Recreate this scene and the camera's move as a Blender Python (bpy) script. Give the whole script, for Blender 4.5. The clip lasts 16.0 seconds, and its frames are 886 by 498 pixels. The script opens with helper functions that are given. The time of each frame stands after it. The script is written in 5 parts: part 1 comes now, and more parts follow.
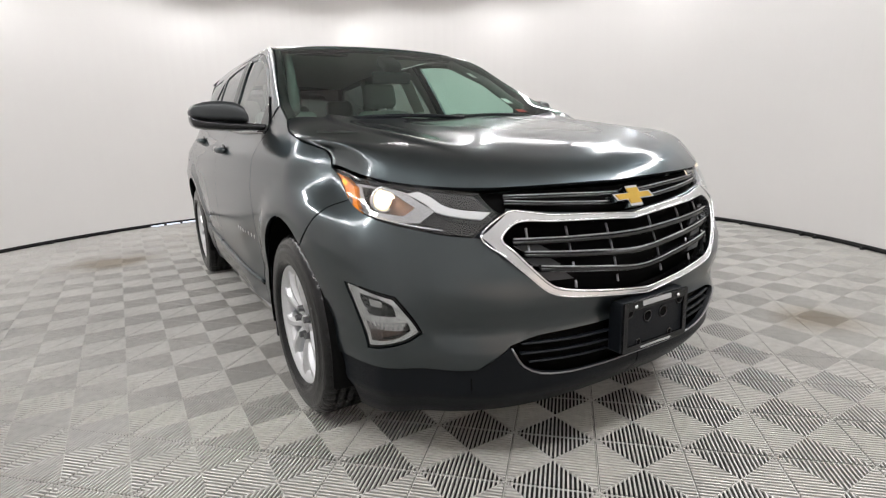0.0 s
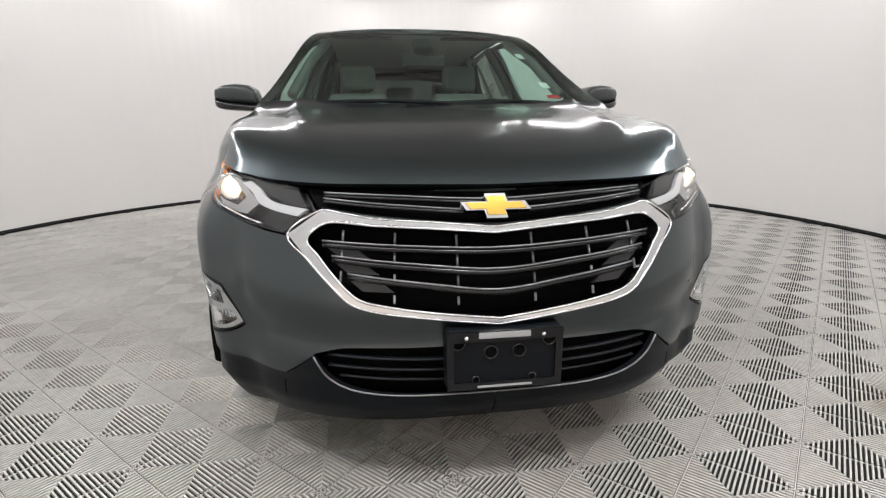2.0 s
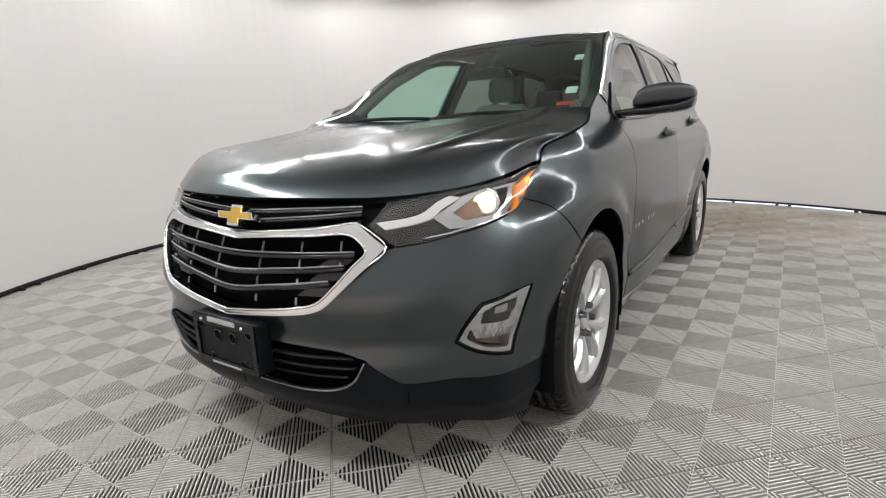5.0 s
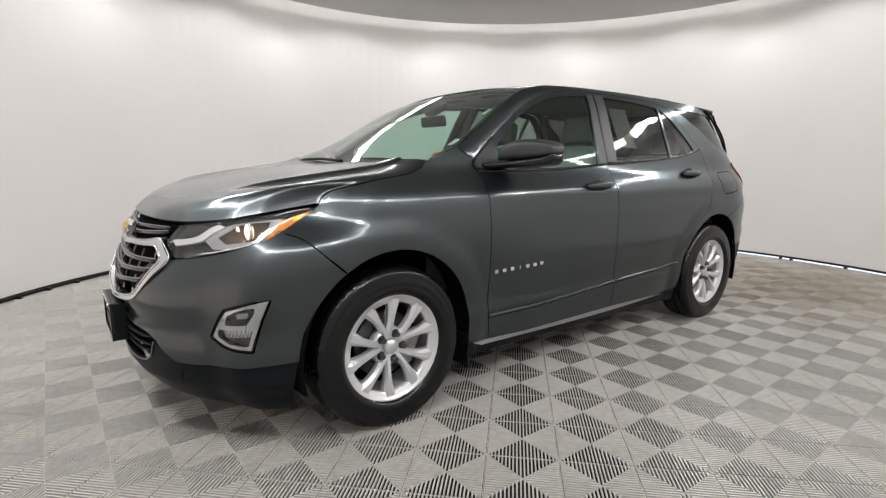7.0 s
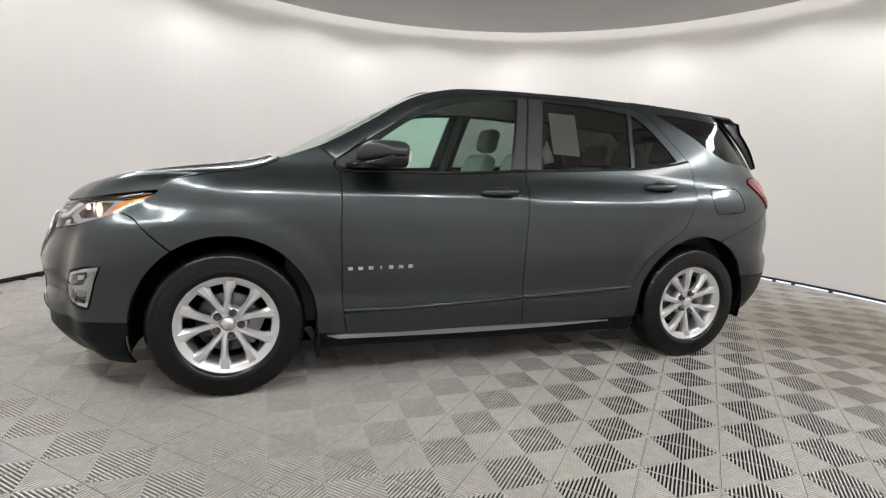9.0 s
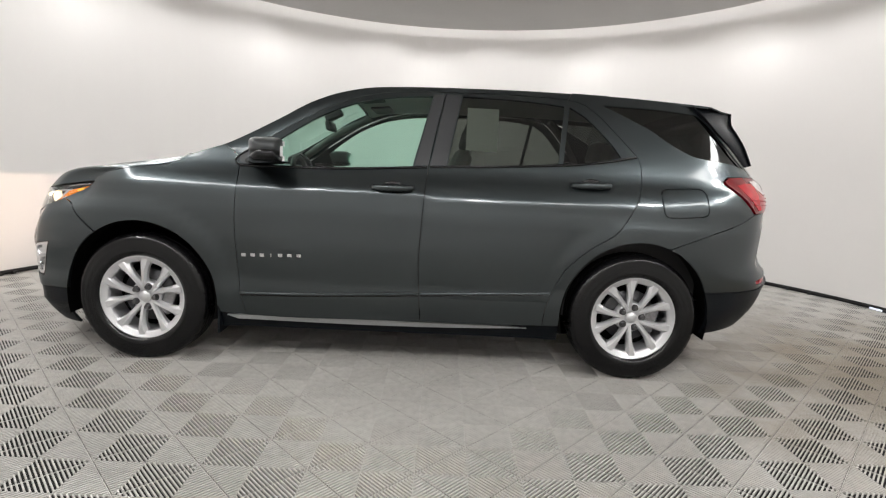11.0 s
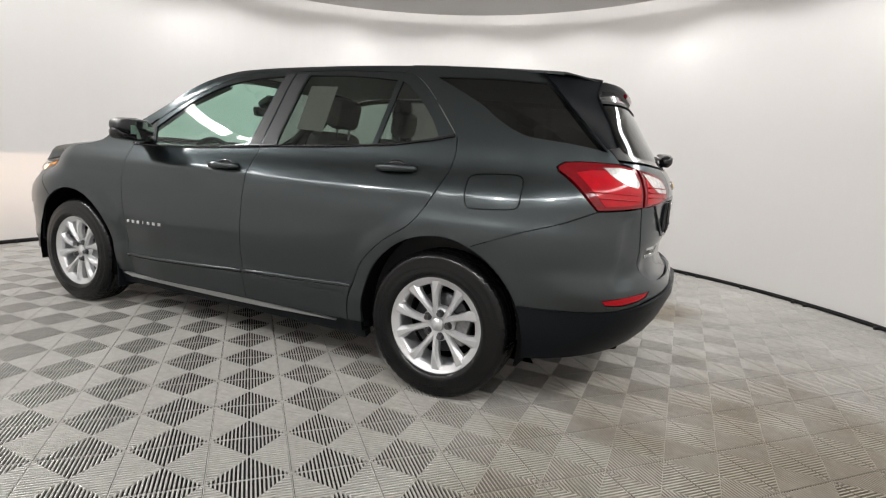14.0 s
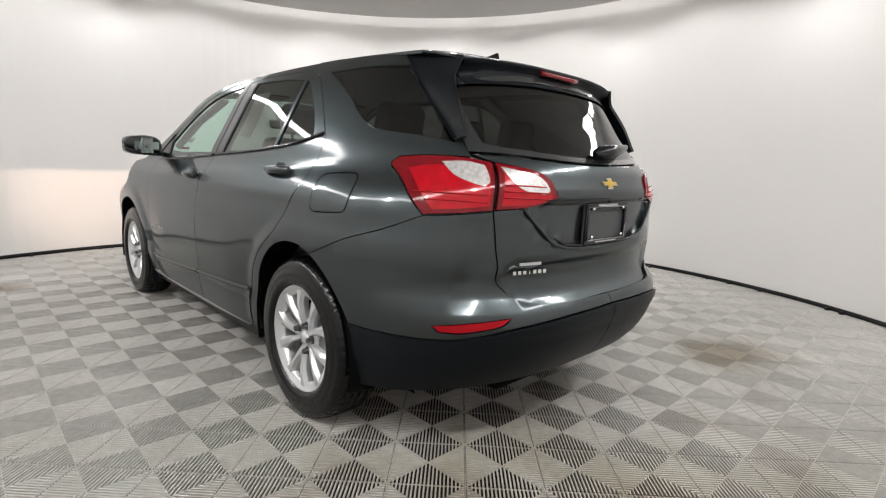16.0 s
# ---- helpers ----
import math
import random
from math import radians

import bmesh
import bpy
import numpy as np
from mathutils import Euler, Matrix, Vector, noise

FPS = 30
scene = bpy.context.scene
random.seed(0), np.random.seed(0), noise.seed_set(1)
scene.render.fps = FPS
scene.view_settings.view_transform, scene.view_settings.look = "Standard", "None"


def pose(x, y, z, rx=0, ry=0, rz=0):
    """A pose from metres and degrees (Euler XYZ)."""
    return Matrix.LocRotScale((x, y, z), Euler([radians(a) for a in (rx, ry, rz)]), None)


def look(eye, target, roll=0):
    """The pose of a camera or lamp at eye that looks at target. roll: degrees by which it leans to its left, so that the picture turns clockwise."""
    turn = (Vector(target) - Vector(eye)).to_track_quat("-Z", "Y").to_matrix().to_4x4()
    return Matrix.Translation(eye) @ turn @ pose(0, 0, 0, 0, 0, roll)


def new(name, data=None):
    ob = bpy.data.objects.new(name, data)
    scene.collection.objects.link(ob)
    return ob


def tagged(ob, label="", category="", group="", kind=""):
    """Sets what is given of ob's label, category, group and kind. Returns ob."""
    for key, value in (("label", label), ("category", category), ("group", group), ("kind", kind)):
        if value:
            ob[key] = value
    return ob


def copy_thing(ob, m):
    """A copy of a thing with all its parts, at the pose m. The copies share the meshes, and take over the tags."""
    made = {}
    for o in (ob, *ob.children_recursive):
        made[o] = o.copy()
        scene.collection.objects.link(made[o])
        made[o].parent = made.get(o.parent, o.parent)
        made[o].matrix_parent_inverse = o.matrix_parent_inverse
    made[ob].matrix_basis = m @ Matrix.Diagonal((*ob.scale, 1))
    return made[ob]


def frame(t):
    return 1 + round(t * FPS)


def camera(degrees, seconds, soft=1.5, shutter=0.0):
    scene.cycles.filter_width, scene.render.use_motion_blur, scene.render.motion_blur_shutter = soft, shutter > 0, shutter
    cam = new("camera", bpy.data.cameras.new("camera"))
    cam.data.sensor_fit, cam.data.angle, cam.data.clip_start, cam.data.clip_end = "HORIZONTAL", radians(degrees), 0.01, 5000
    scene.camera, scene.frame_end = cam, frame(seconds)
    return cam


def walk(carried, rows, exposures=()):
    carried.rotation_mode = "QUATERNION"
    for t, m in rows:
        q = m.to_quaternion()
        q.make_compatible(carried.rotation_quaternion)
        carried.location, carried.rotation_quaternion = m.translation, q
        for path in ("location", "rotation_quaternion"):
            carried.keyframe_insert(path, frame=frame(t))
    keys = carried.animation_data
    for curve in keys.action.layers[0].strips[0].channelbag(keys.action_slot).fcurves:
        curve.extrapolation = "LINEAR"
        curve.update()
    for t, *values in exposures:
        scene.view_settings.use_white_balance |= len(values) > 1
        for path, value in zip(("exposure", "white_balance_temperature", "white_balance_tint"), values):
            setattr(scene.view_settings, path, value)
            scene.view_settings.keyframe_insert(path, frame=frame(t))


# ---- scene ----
from mathutils.geometry import delaunay_2d_cdt

cam = camera(81.1, 16.0, soft=1.2)
PATH = [
    (0, (3.327, -1.392, 1.067), (1.658, -0.379, 0.631), -2.05),
    (0.5, (3.434, -1.211, 1.090), (1.658, -0.405, 0.646), -1.66),
    (1, (3.465, -0.923, 1.071), (1.621, -0.298, 0.617), -1.03),
    (1.5, (3.512, -0.631, 1.066), (1.627, -0.172, 0.580), 0.13),
    (2, (3.555, -0.337, 1.076), (1.636, -0.056, 0.586), -0.27),
    (2.5, (3.538, -0.064, 1.067), (1.595, 0.007, 0.597), -1.18),
    (3, (3.573, 0.234, 1.074), (1.632, 0.090, 0.614), -1.98),
    (5.5, (3.102, 1.772, 1.091), (1.595, 0.528, 0.664), -1.06),
    (6, (2.968, 2.083, 1.122), (1.557, 0.723, 0.724), 0.70),
    (6.5, (2.731, 2.366, 1.147), (1.426, 0.894, 0.784), 0.35),
    (7, (2.489, 2.690, 1.147), (1.297, 1.120, 0.810), 0.51),
    (7.5, (2.194, 2.917, 1.116), (1.127, 1.261, 0.773), 1.46),
    (8, (1.861, 3.088, 1.117), (0.933, 1.355, 0.749), 0.52),
    (8.5, (1.576, 3.307, 1.120), (0.765, 1.507, 0.802), 0.59),
    (9, (1.177, 3.426, 1.123), (0.547, 1.552, 0.821), 2.55),
    (9.5, (0.793, 3.569, 1.120), (0.340, 1.644, 0.818), 3.43),
    (12, (-0.974, 3.683, 1.128), (-0.685, 1.728, 0.822), 2.04),
    (12.5, (-1.342, 3.603, 1.132), (-0.896, 1.678, 0.822), 2.33),
    (13, (-1.672, 3.376, 1.142), (-1.125, 1.478, 0.829), 2.79),
    (13.5, (-2.026, 3.205, 1.131), (-1.363, 1.344, 0.819), 2.93),
    (14, (-2.330, 3.018, 1.124), (-1.520, 1.221, 0.788), 3.84),
    (14.5, (-2.588, 2.755, 1.141), (-1.625, 1.036, 0.800), 3.30),
    (15, (-2.898, 2.534, 1.142), (-1.778, 0.910, 0.816), 1.82),
    (15.5, (-3.139, 2.237, 1.134), (-1.874, 0.720, 0.821), 1.82),
    (16, (-3.343, 1.937, 1.126), (-1.915, 0.574, 0.805), 2.16),
]
GAIN = [(0.0, 0.05, 6390, 11.5), (3.2, 0.08, 6390, 11.5), (5.3, -0.04, 6430, 11), (9.7, -0.02, 6500, 11), (12.0, 0.02, 6480, 10.5), (16.0, 0.0, 6480, 10.5)]
walk(cam, [(t, look(eye, target, roll)) for t, eye, target, roll in PATH], GAIN)

# ---- light ----
RX, RY, RR, RH = -0.38, 0.07, 4.20, 3.00  # the round studio: centre, radius, height
world = bpy.data.worlds.new("studio_air")
scene.world = world
world.use_nodes = True
world.node_tree.nodes["Background"].inputs[0].default_value = (0.9, 0.95, 1.0, 1)
world.node_tree.nodes["Background"].inputs[1].default_value = 0.02
WASH_COUNT, WASH_WATTS, SPOT_COUNT, SPOT_WATTS = 16, 24.0, 12, 9.0


# ---- materials ----
def material(name, color, rough=0.5, metal=0.0, coat=0.0, grain=0.0, grain_scale=40.0, bump=0.0, stain=0.0, stain_scale=1.2,
             emit=None, strength=0.0, transmission=0.0, ior=1.45, spec=0.5, rough_var=0.0):
    m = bpy.data.materials.new(name)
    m.use_nodes = True
    nt = m.node_tree
    b = nt.nodes["Principled BSDF"]
    b.inputs["Base Color"].default_value = (*color, 1)
    b.inputs["Roughness"].default_value = rough
    b.inputs["Metallic"].default_value = metal
    b.inputs["Coat Weight"].default_value = coat
    b.inputs["Coat Roughness"].default_value = 0.03
    b.inputs["IOR"].default_value = ior
    b.inputs["Specular IOR Level"].default_value = spec
    b.inputs["Transmission Weight"].default_value = transmission
    if emit:
        b.inputs["Emission Color"].default_value = (*emit, 1)
        b.inputs["Emission Strength"].default_value = strength
    geo = nt.nodes.new("ShaderNodeNewGeometry")
    if grain or stain or bump or rough_var:
        n1 = nt.nodes.new("ShaderNodeTexNoise")
        n1.inputs["Scale"].default_value, n1.inputs["Detail"].default_value = grain_scale, 4
        n2 = nt.nodes.new("ShaderNodeTexNoise")
        n2.inputs["Scale"].default_value, n2.inputs["Detail"].default_value = stain_scale, 5
        for n in (n1, n2):
            nt.links.new(geo.outputs["Position"], n.inputs["Vector"])
        def ramp(src, amount):
            r = nt.nodes.new("ShaderNodeMapRange")
            r.inputs["From Min"].default_value, r.inputs["From Max"].default_value = 0.3, 0.7
            r.inputs["To Min"].default_value, r.inputs["To Max"].default_value = 1 - amount, 1 + amount
            nt.links.new(src, r.inputs["Value"])
            return r.outputs["Result"]
        mul = nt.nodes.new("ShaderNodeMath")
        mul.operation = "MULTIPLY"
        nt.links.new(ramp(n1.outputs["Fac"], grain), mul.inputs[0])
        nt.links.new(ramp(n2.outputs["Fac"], stain), mul.inputs[1])
        vm = nt.nodes.new("ShaderNodeVectorMath")
        vm.operation = "SCALE"
        vm.inputs[0].default_value = color
        nt.links.new(mul.outputs[0], vm.inputs["Scale"])
        nt.links.new(vm.outputs["Vector"], b.inputs["Base Color"])
        if rough_var:
            rv = nt.nodes.new("ShaderNodeMapRange")
            rv.inputs["To Min"].default_value, rv.inputs["To Max"].default_value = max(rough - rough_var, 0.02), min(rough + rough_var, 1)
            nt.links.new(n2.outputs["Fac"], rv.inputs["Value"])
            nt.links.new(rv.outputs["Result"], b.inputs["Roughness"])
        if bump:
            bp = nt.nodes.new("ShaderNodeBump")
            bp.inputs["Strength"].default_value, bp.inputs["Distance"].default_value = bump, 0.002
            nt.links.new(n1.outputs["Fac"], bp.inputs["Height"])
            nt.links.new(bp.outputs["Normal"], b.inputs["Normal"])
    return m


PAINT = material("dark_grey_metallic_paint", (0.053, 0.065, 0.069), rough=0.30, metal=0.92, coat=1.0, grain=0.12, grain_scale=900)
PAINT.node_tree.nodes["Principled BSDF"].inputs["Coat IOR"].default_value = 1.52
PAINT.node_tree.nodes["Principled BSDF"].inputs["Coat Roughness"].default_value = 0.11
PAINT.node_tree.nodes["Principled BSDF"].inputs["Specular Tint"].default_value = (0.35, 0.38, 0.40, 1)
BLACK_GLOSS = material("gloss_black_plastic", (0.006, 0.006, 0.007), rough=0.16, grain=0.05)
BLACK_MATTE = material("textured_black_plastic", (0.0045, 0.006, 0.008), rough=0.42, spec=0.22, grain=0.15, grain_scale=600, bump=0.25)
CHROME = material("chrome", (0.70, 0.71, 0.72), rough=0.14, metal=1.0, grain=0.03, rough_var=0.04)
RIM_SILVER = material("painted_silver_alloy", (0.70, 0.705, 0.72), rough=0.30, metal=0.62, coat=0.4, grain=0.05, grain_scale=200, stain=0.05, stain_scale=9)
RUBBER = material("tyre_rubber", (0.005, 0.005, 0.0055), rough=0.22, spec=0.42, grain=0.2, grain_scale=120, bump=0.2, stain=0.2, stain_scale=6)
DARK_LINER = material("wheel_arch_felt", (0.0025, 0.0025, 0.0025), rough=0.9, spec=0.1, grain=0.3, grain_scale=200)
RIB = material("grey_ribbed_floor_plastic", (0.46, 0.451, 0.425), rough=0.33, spec=0.6, grain=0.10, grain_scale=30, stain=0.13, stain_scale=0.9, rough_var=0.10)
def add_dirt_and_dimness(m, spots, tint):
    """Brownish trodden-in patches with ragged rims, also used to paint in dimmer floor: (x, y, radius) each."""
    nt = m.node_tree
    b = nt.nodes["Principled BSDF"]
    src = b.inputs["Base Color"].links[0].from_socket
    geo = nt.nodes.new("ShaderNodeNewGeometry")
    noise = nt.nodes.new("ShaderNodeTexNoise")
    noise.inputs["Scale"].default_value, noise.inputs["Detail"].default_value = 2.3, 6
    nt.links.new(geo.outputs["Position"], noise.inputs["Vector"])
    total = None
    for x, y, r in spots:
        far = nt.nodes.new("ShaderNodeVectorMath")
        far.operation = "DISTANCE"
        far.inputs[1].default_value = (x, y, 0)
        nt.links.new(geo.outputs["Position"], far.inputs[0])
        rag = nt.nodes.new("ShaderNodeMath")
        rag.operation = "MULTIPLY_ADD"
        rag.inputs[1].default_value = -1.6 * r
        nt.links.new(noise.outputs["Fac"], rag.inputs[0])
        nt.links.new(far.outputs["Value"], rag.inputs[2])
        ramp = nt.nodes.new("ShaderNodeMapRange")
        ramp.interpolation_type = "SMOOTHSTEP"
        ramp.inputs["From Min"].default_value, ramp.inputs["From Max"].default_value = -0.7 * r, 0.5 * r
        ramp.inputs["To Min"].default_value, ramp.inputs["To Max"].default_value = 1.0, 0.0
        nt.links.new(rag.outputs[0], ramp.inputs["Value"])
        if total is None:
            total = ramp.outputs["Result"]
        else:
            top = nt.nodes.new("ShaderNodeMath")
            top.operation = "MAXIMUM"
            nt.links.new(total, top.inputs[0])
            nt.links.new(ramp.outputs["Result"], top.inputs[1])
            total = top.outputs[0]
    mix = nt.nodes.new("ShaderNodeMix")
    mix.data_type, mix.blend_type = "RGBA", "MULTIPLY"
    mix.inputs[7].default_value = (*tint, 1)
    nt.links.new(total, mix.inputs[0])
    nt.links.new(src, mix.inputs[6])
    nt.links.new(mix.outputs[2], b.inputs["Base Color"])


# The large first patch also paints in weaker lamp light at the tail end.
add_dirt_and_dimness(RIB, ((-3.2, 0.9, 1.7), (2.1, 1.75, 0.25), (-2.3, -1.6, 0.4)), (0.58, 0.52, 0.44))
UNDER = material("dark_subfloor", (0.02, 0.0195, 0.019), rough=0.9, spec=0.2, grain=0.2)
WALL = material("white_studio_fabric", (0.80, 0.785, 0.77), rough=0.85, grain=0.012, grain_scale=300, stain=0.02, stain_scale=0.5)
CEILING = material("grey_ceiling_fabric", (0.52, 0.51, 0.50), rough=0.9, grain=0.02, stain=0.03)
TRIM = material("black_base_rail", (0.012, 0.012, 0.013), rough=0.5, grain=0.2)


# ---- mesh helpers ----
def obj(name, verts, faces, mat, parent=None, smooth=False, label="", normals=None):
    me = bpy.data.meshes.new(name)
    me.from_pydata([tuple(map(float, v)) for v in verts], [], [tuple(map(int, f)) for f in faces])
    me.materials.append(mat)
    if smooth:
        me.polygons.foreach_set("use_smooth", [True] * len(me.polygons))
    if normals is not None:
        me.normals_split_custom_set(normals)
    ob = new(name, me)
    if parent:
        ob.parent = parent
    return tagged(ob, label)


def part(name, bm, mat, parent=None, label="", smooth=False):
    me = bpy.data.meshes.new(name)
    bm.to_mesh(me)
    bm.free()
    me.materials.append(mat)
    if smooth:
        me.polygons.foreach_set("use_smooth", [True] * len(me.polygons))
    ob = new(name, me)
    if parent:
        ob.parent = parent
    return tagged(ob, label)


def spline(pairs):
    """A smooth monotone curve through (x, y) pairs, as a function of arrays."""
    p = np.array(sorted(pairs), float)
    x, y = p.T
    h, d = np.diff(x), np.diff(y) / np.diff(x)
    m = np.zeros(len(x))
    m[0], m[-1] = d[0], d[-1]
    for i in range(1, len(x) - 1):
        if d[i - 1] * d[i] > 0:
            w1, w2 = 2 * h[i] + h[i - 1], h[i] + 2 * h[i - 1]
            m[i] = (w1 + w2) / (w1 / d[i - 1] + w2 / d[i])
    def f(q):
        q = np.clip(np.asarray(q, float), x[0], x[-1])
        i = np.clip(np.searchsorted(x, q) - 1, 0, len(x) - 2)
        t = (q - x[i]) / h[i]
        return ((2 * t**3 - 3 * t**2 + 1) * y[i] + (t**3 - 2 * t**2 + t) * h[i] * m[i] + (3 * t**2 - 2 * t**3) * y[i + 1] + (t**3 - t**2) * h[i] * m[i + 1])
    return f


def sstep(a, b, q):
    t = np.clip((np.asarray(q, float) - a) / (b - a), 0, 1)
    return t * t * (3 - 2 * t)


# ---- the car's skin: once round the car by u, up by z ----
AXF, AXR, HUB = 1.3625, -1.3625, 0.353
XCF, XCR, LF, LR, NE = 1.40, -1.45, 1.25, 1.25, 2.9
UF, UR = XCF + LF, XCR - LR  # u at the middle of the nose and of the tail
side_w = spline([(0.12, 0.80), (0.20, 0.835), (0.28, 0.858), (0.36, 0.874), (0.42, 0.881), (0.48, 0.879), (0.55, 0.887), (0.64, 0.899), (0.74, 0.906),
                 (0.84, 0.907), (0.93, 0.895), (0.98, 0.884), (1.03, 0.858), (1.10, 0.808), (1.20, 0.765), (1.35, 0.698), (1.50, 0.628), (1.58, 0.575), (1.70, 0.46)])
nose_x = spline([(0.10, 2.02), (0.16, 2.12), (0.20, 2.18), (0.26, 2.235), (0.34, 2.262), (0.45, 2.28), (0.55, 2.28), (0.65, 2.262), (0.75, 2.225), (0.85, 2.18), (0.95, 2.12), (1.02, 2.05), (1.15, 1.9)])
tail_x = spline([(0.12, 1.98), (0.20, 2.08), (0.30, 2.20), (0.40, 2.29), (0.50, 2.336), (0.56, 2.345), (0.60, 2.340), (0.635, 2.318), (0.665, 2.284), (0.71, 2.272), (0.78, 2.278), (0.92, 2.285), (1.03, 2.29), (1.10, 2.272), (1.20, 2.198), (1.28, 2.138), (1.40, 2.064), (1.52, 1.978), (1.62, 1.89)])


def side_y(x, z):
    y = side_w(z)
    for ax in (AXF, AXR):
        r = np.hypot(np.asarray(x) - ax, np.asarray(z) - HUB)
        y = y + 0.013 * (1 - sstep(0.47, 0.56, r)) * (1 - sstep(0.9, 1.0, z))
    return y


def skin(u, z):
    """The place on the left (or, past the middle, right) outer skin."""
    u, z = np.broadcast_arrays(np.asarray(u, float), np.asarray(z, float))
    sign = np.where((u > UF) | (u < UR), -1.0, 1.0)
    u = np.where(u > UF, 2 * UF - u, np.where(u < UR, 2 * UR - u, u))
    u = u - 0.038 * sstep(-1.70, -1.86, u) * sstep(UR, -2.30, u)
    front, rear = u > XCF, u < XCR
    x, y = u.copy(), side_y(u, z)
    for on, xc, length, reach, s in ((front, XCF, LF, nose_x(z) - XCF, 1), (rear, XCR, LR, tail_x(z) + XCR, -1)):
        th = np.clip(1 - np.abs(u - xc) / length, 0, 1) * math.pi / 2
        c, sn = np.cos(th), np.sin(th)
        low = sstep(0.95, 0.80, z)
        ne = (2.30 + 0.6 * c**2 + 0.72 * sstep(0.70, 0.56, c) * sstep(0.90, 0.72, z)) * low + (1.75 + 0.95 * sstep(0.38, 0.66, c)) * (1 - low) if s > 0 else NE
        r = (np.abs(c) ** ne + np.abs(sn) ** ne) ** (-1 / ne)
        b = side_y(np.full_like(z, xc), z)
        x = np.where(on, xc + s * reach * r * c, x)
        y = np.where(on, b * r * sn, y)
    return np.stack([x, y * sign, z], -1)


def skin_normal(u, z):
    e = 0.004
    du, dz = skin(u + e, z) - skin(u - e, z), skin(u, z + e) - skin(u, z - e)
    n = np.cross(dz, du)
    n = n / (np.linalg.norm(n, axis=-1, keepdims=True) + 1e-12)
    s = np.sign((n[..., 0] * skin(u, z)[..., 0] + n[..., 1] * skin(u, z)[..., 1] * 2.5))
    return n * np.where(s == 0, 1, s)[..., None]




def u_at(x, z):
    """The u at which the skin reaches x at height z."""
    lo, hi = (0.0, UF) if x > 0 else (UR, 0.0)
    for _ in range(40):
        mid = (lo + hi) / 2
        if float(skin(np.array(mid), np.array(z))[0]) < x:
            lo = mid
        else:
            hi = mid
    return (lo + hi) / 2


# ---- panels cut from the skin ----
def through_points(points, step=0.02, closed=True):
    """A dense outline: smooth through the points, sharp at those that carry a third value."""
    n = len(points)
    out = []
    corner = [len(p) > 2 for p in points]
    p = [np.array(q[:2], float) for q in points]
    for i in range(n if closed else n - 1):
        a, b = p[i], p[(i + 1) % n]
        before = p[i - 1] if (closed or i > 0) and not corner[i] else 2 * a - b
        after = p[(i + 2) % n] if (closed or i + 2 < n) and not corner[(i + 1) % n] else 2 * b - a
        length = np.linalg.norm(b - a)
        k = max(1, int(math.ceil(length / step)))
        ta, tb = (b - before) / 2, (after - a) / 2
        for t in (ta, tb):  # keep long neighbours from overshooting short spans
            m = np.linalg.norm(t)
            if m > length:
                t *= length / m
        for j in range(k):
            s = j / k
            out.append((2 * s**3 - 3 * s**2 + 1) * a + (s**3 - 2 * s**2 + s) * ta + (3 * s**2 - 2 * s**3) * b + (s**3 - s**2) * tb)
    if not closed:
        out.append(p[-1])
    return np.array(out)


def shrink(loop, d):
    """The outline moved inwards by d."""
    nxt, prv = np.roll(loop, -1, 0), np.roll(loop, 1, 0)
    area = np.sum(loop[:, 0] * nxt[:, 1] - nxt[:, 0] * loop[:, 1])
    t = nxt - prv
    t /= np.linalg.norm(t, axis=1, keepdims=True) + 1e-9
    nrm = np.stack([-t[:, 1], t[:, 0]], 1) * (1 if area > 0 else -1)
    return loop + nrm * d


def inside(pts, loop):
    x, y = pts[:, 0:1], pts[:, 1:2]
    a, b = loop, np.roll(loop, -1, 0)
    cond = (a[None, :, 1] > y) != (b[None, :, 1] > y)
    xi = (b[:, 0] - a[:, 0])[None] * (y - a[None, :, 1]) / ((b[:, 1] - a[:, 1])[None] + 1e-12) + a[None, :, 0]
    return (np.sum(cond & (x < xi), axis=1) % 2) == 1


def edge_far(pts, loop):
    a, b = loop, np.roll(loop, -1, 0)
    ab = b - a
    t = np.clip(((pts[:, None] - a) * ab).sum(-1) / ((ab**2).sum(-1) + 1e-12), 0, 1)
    return np.linalg.norm(pts[:, None] - a - t[..., None] * ab, axis=-1).min(1)


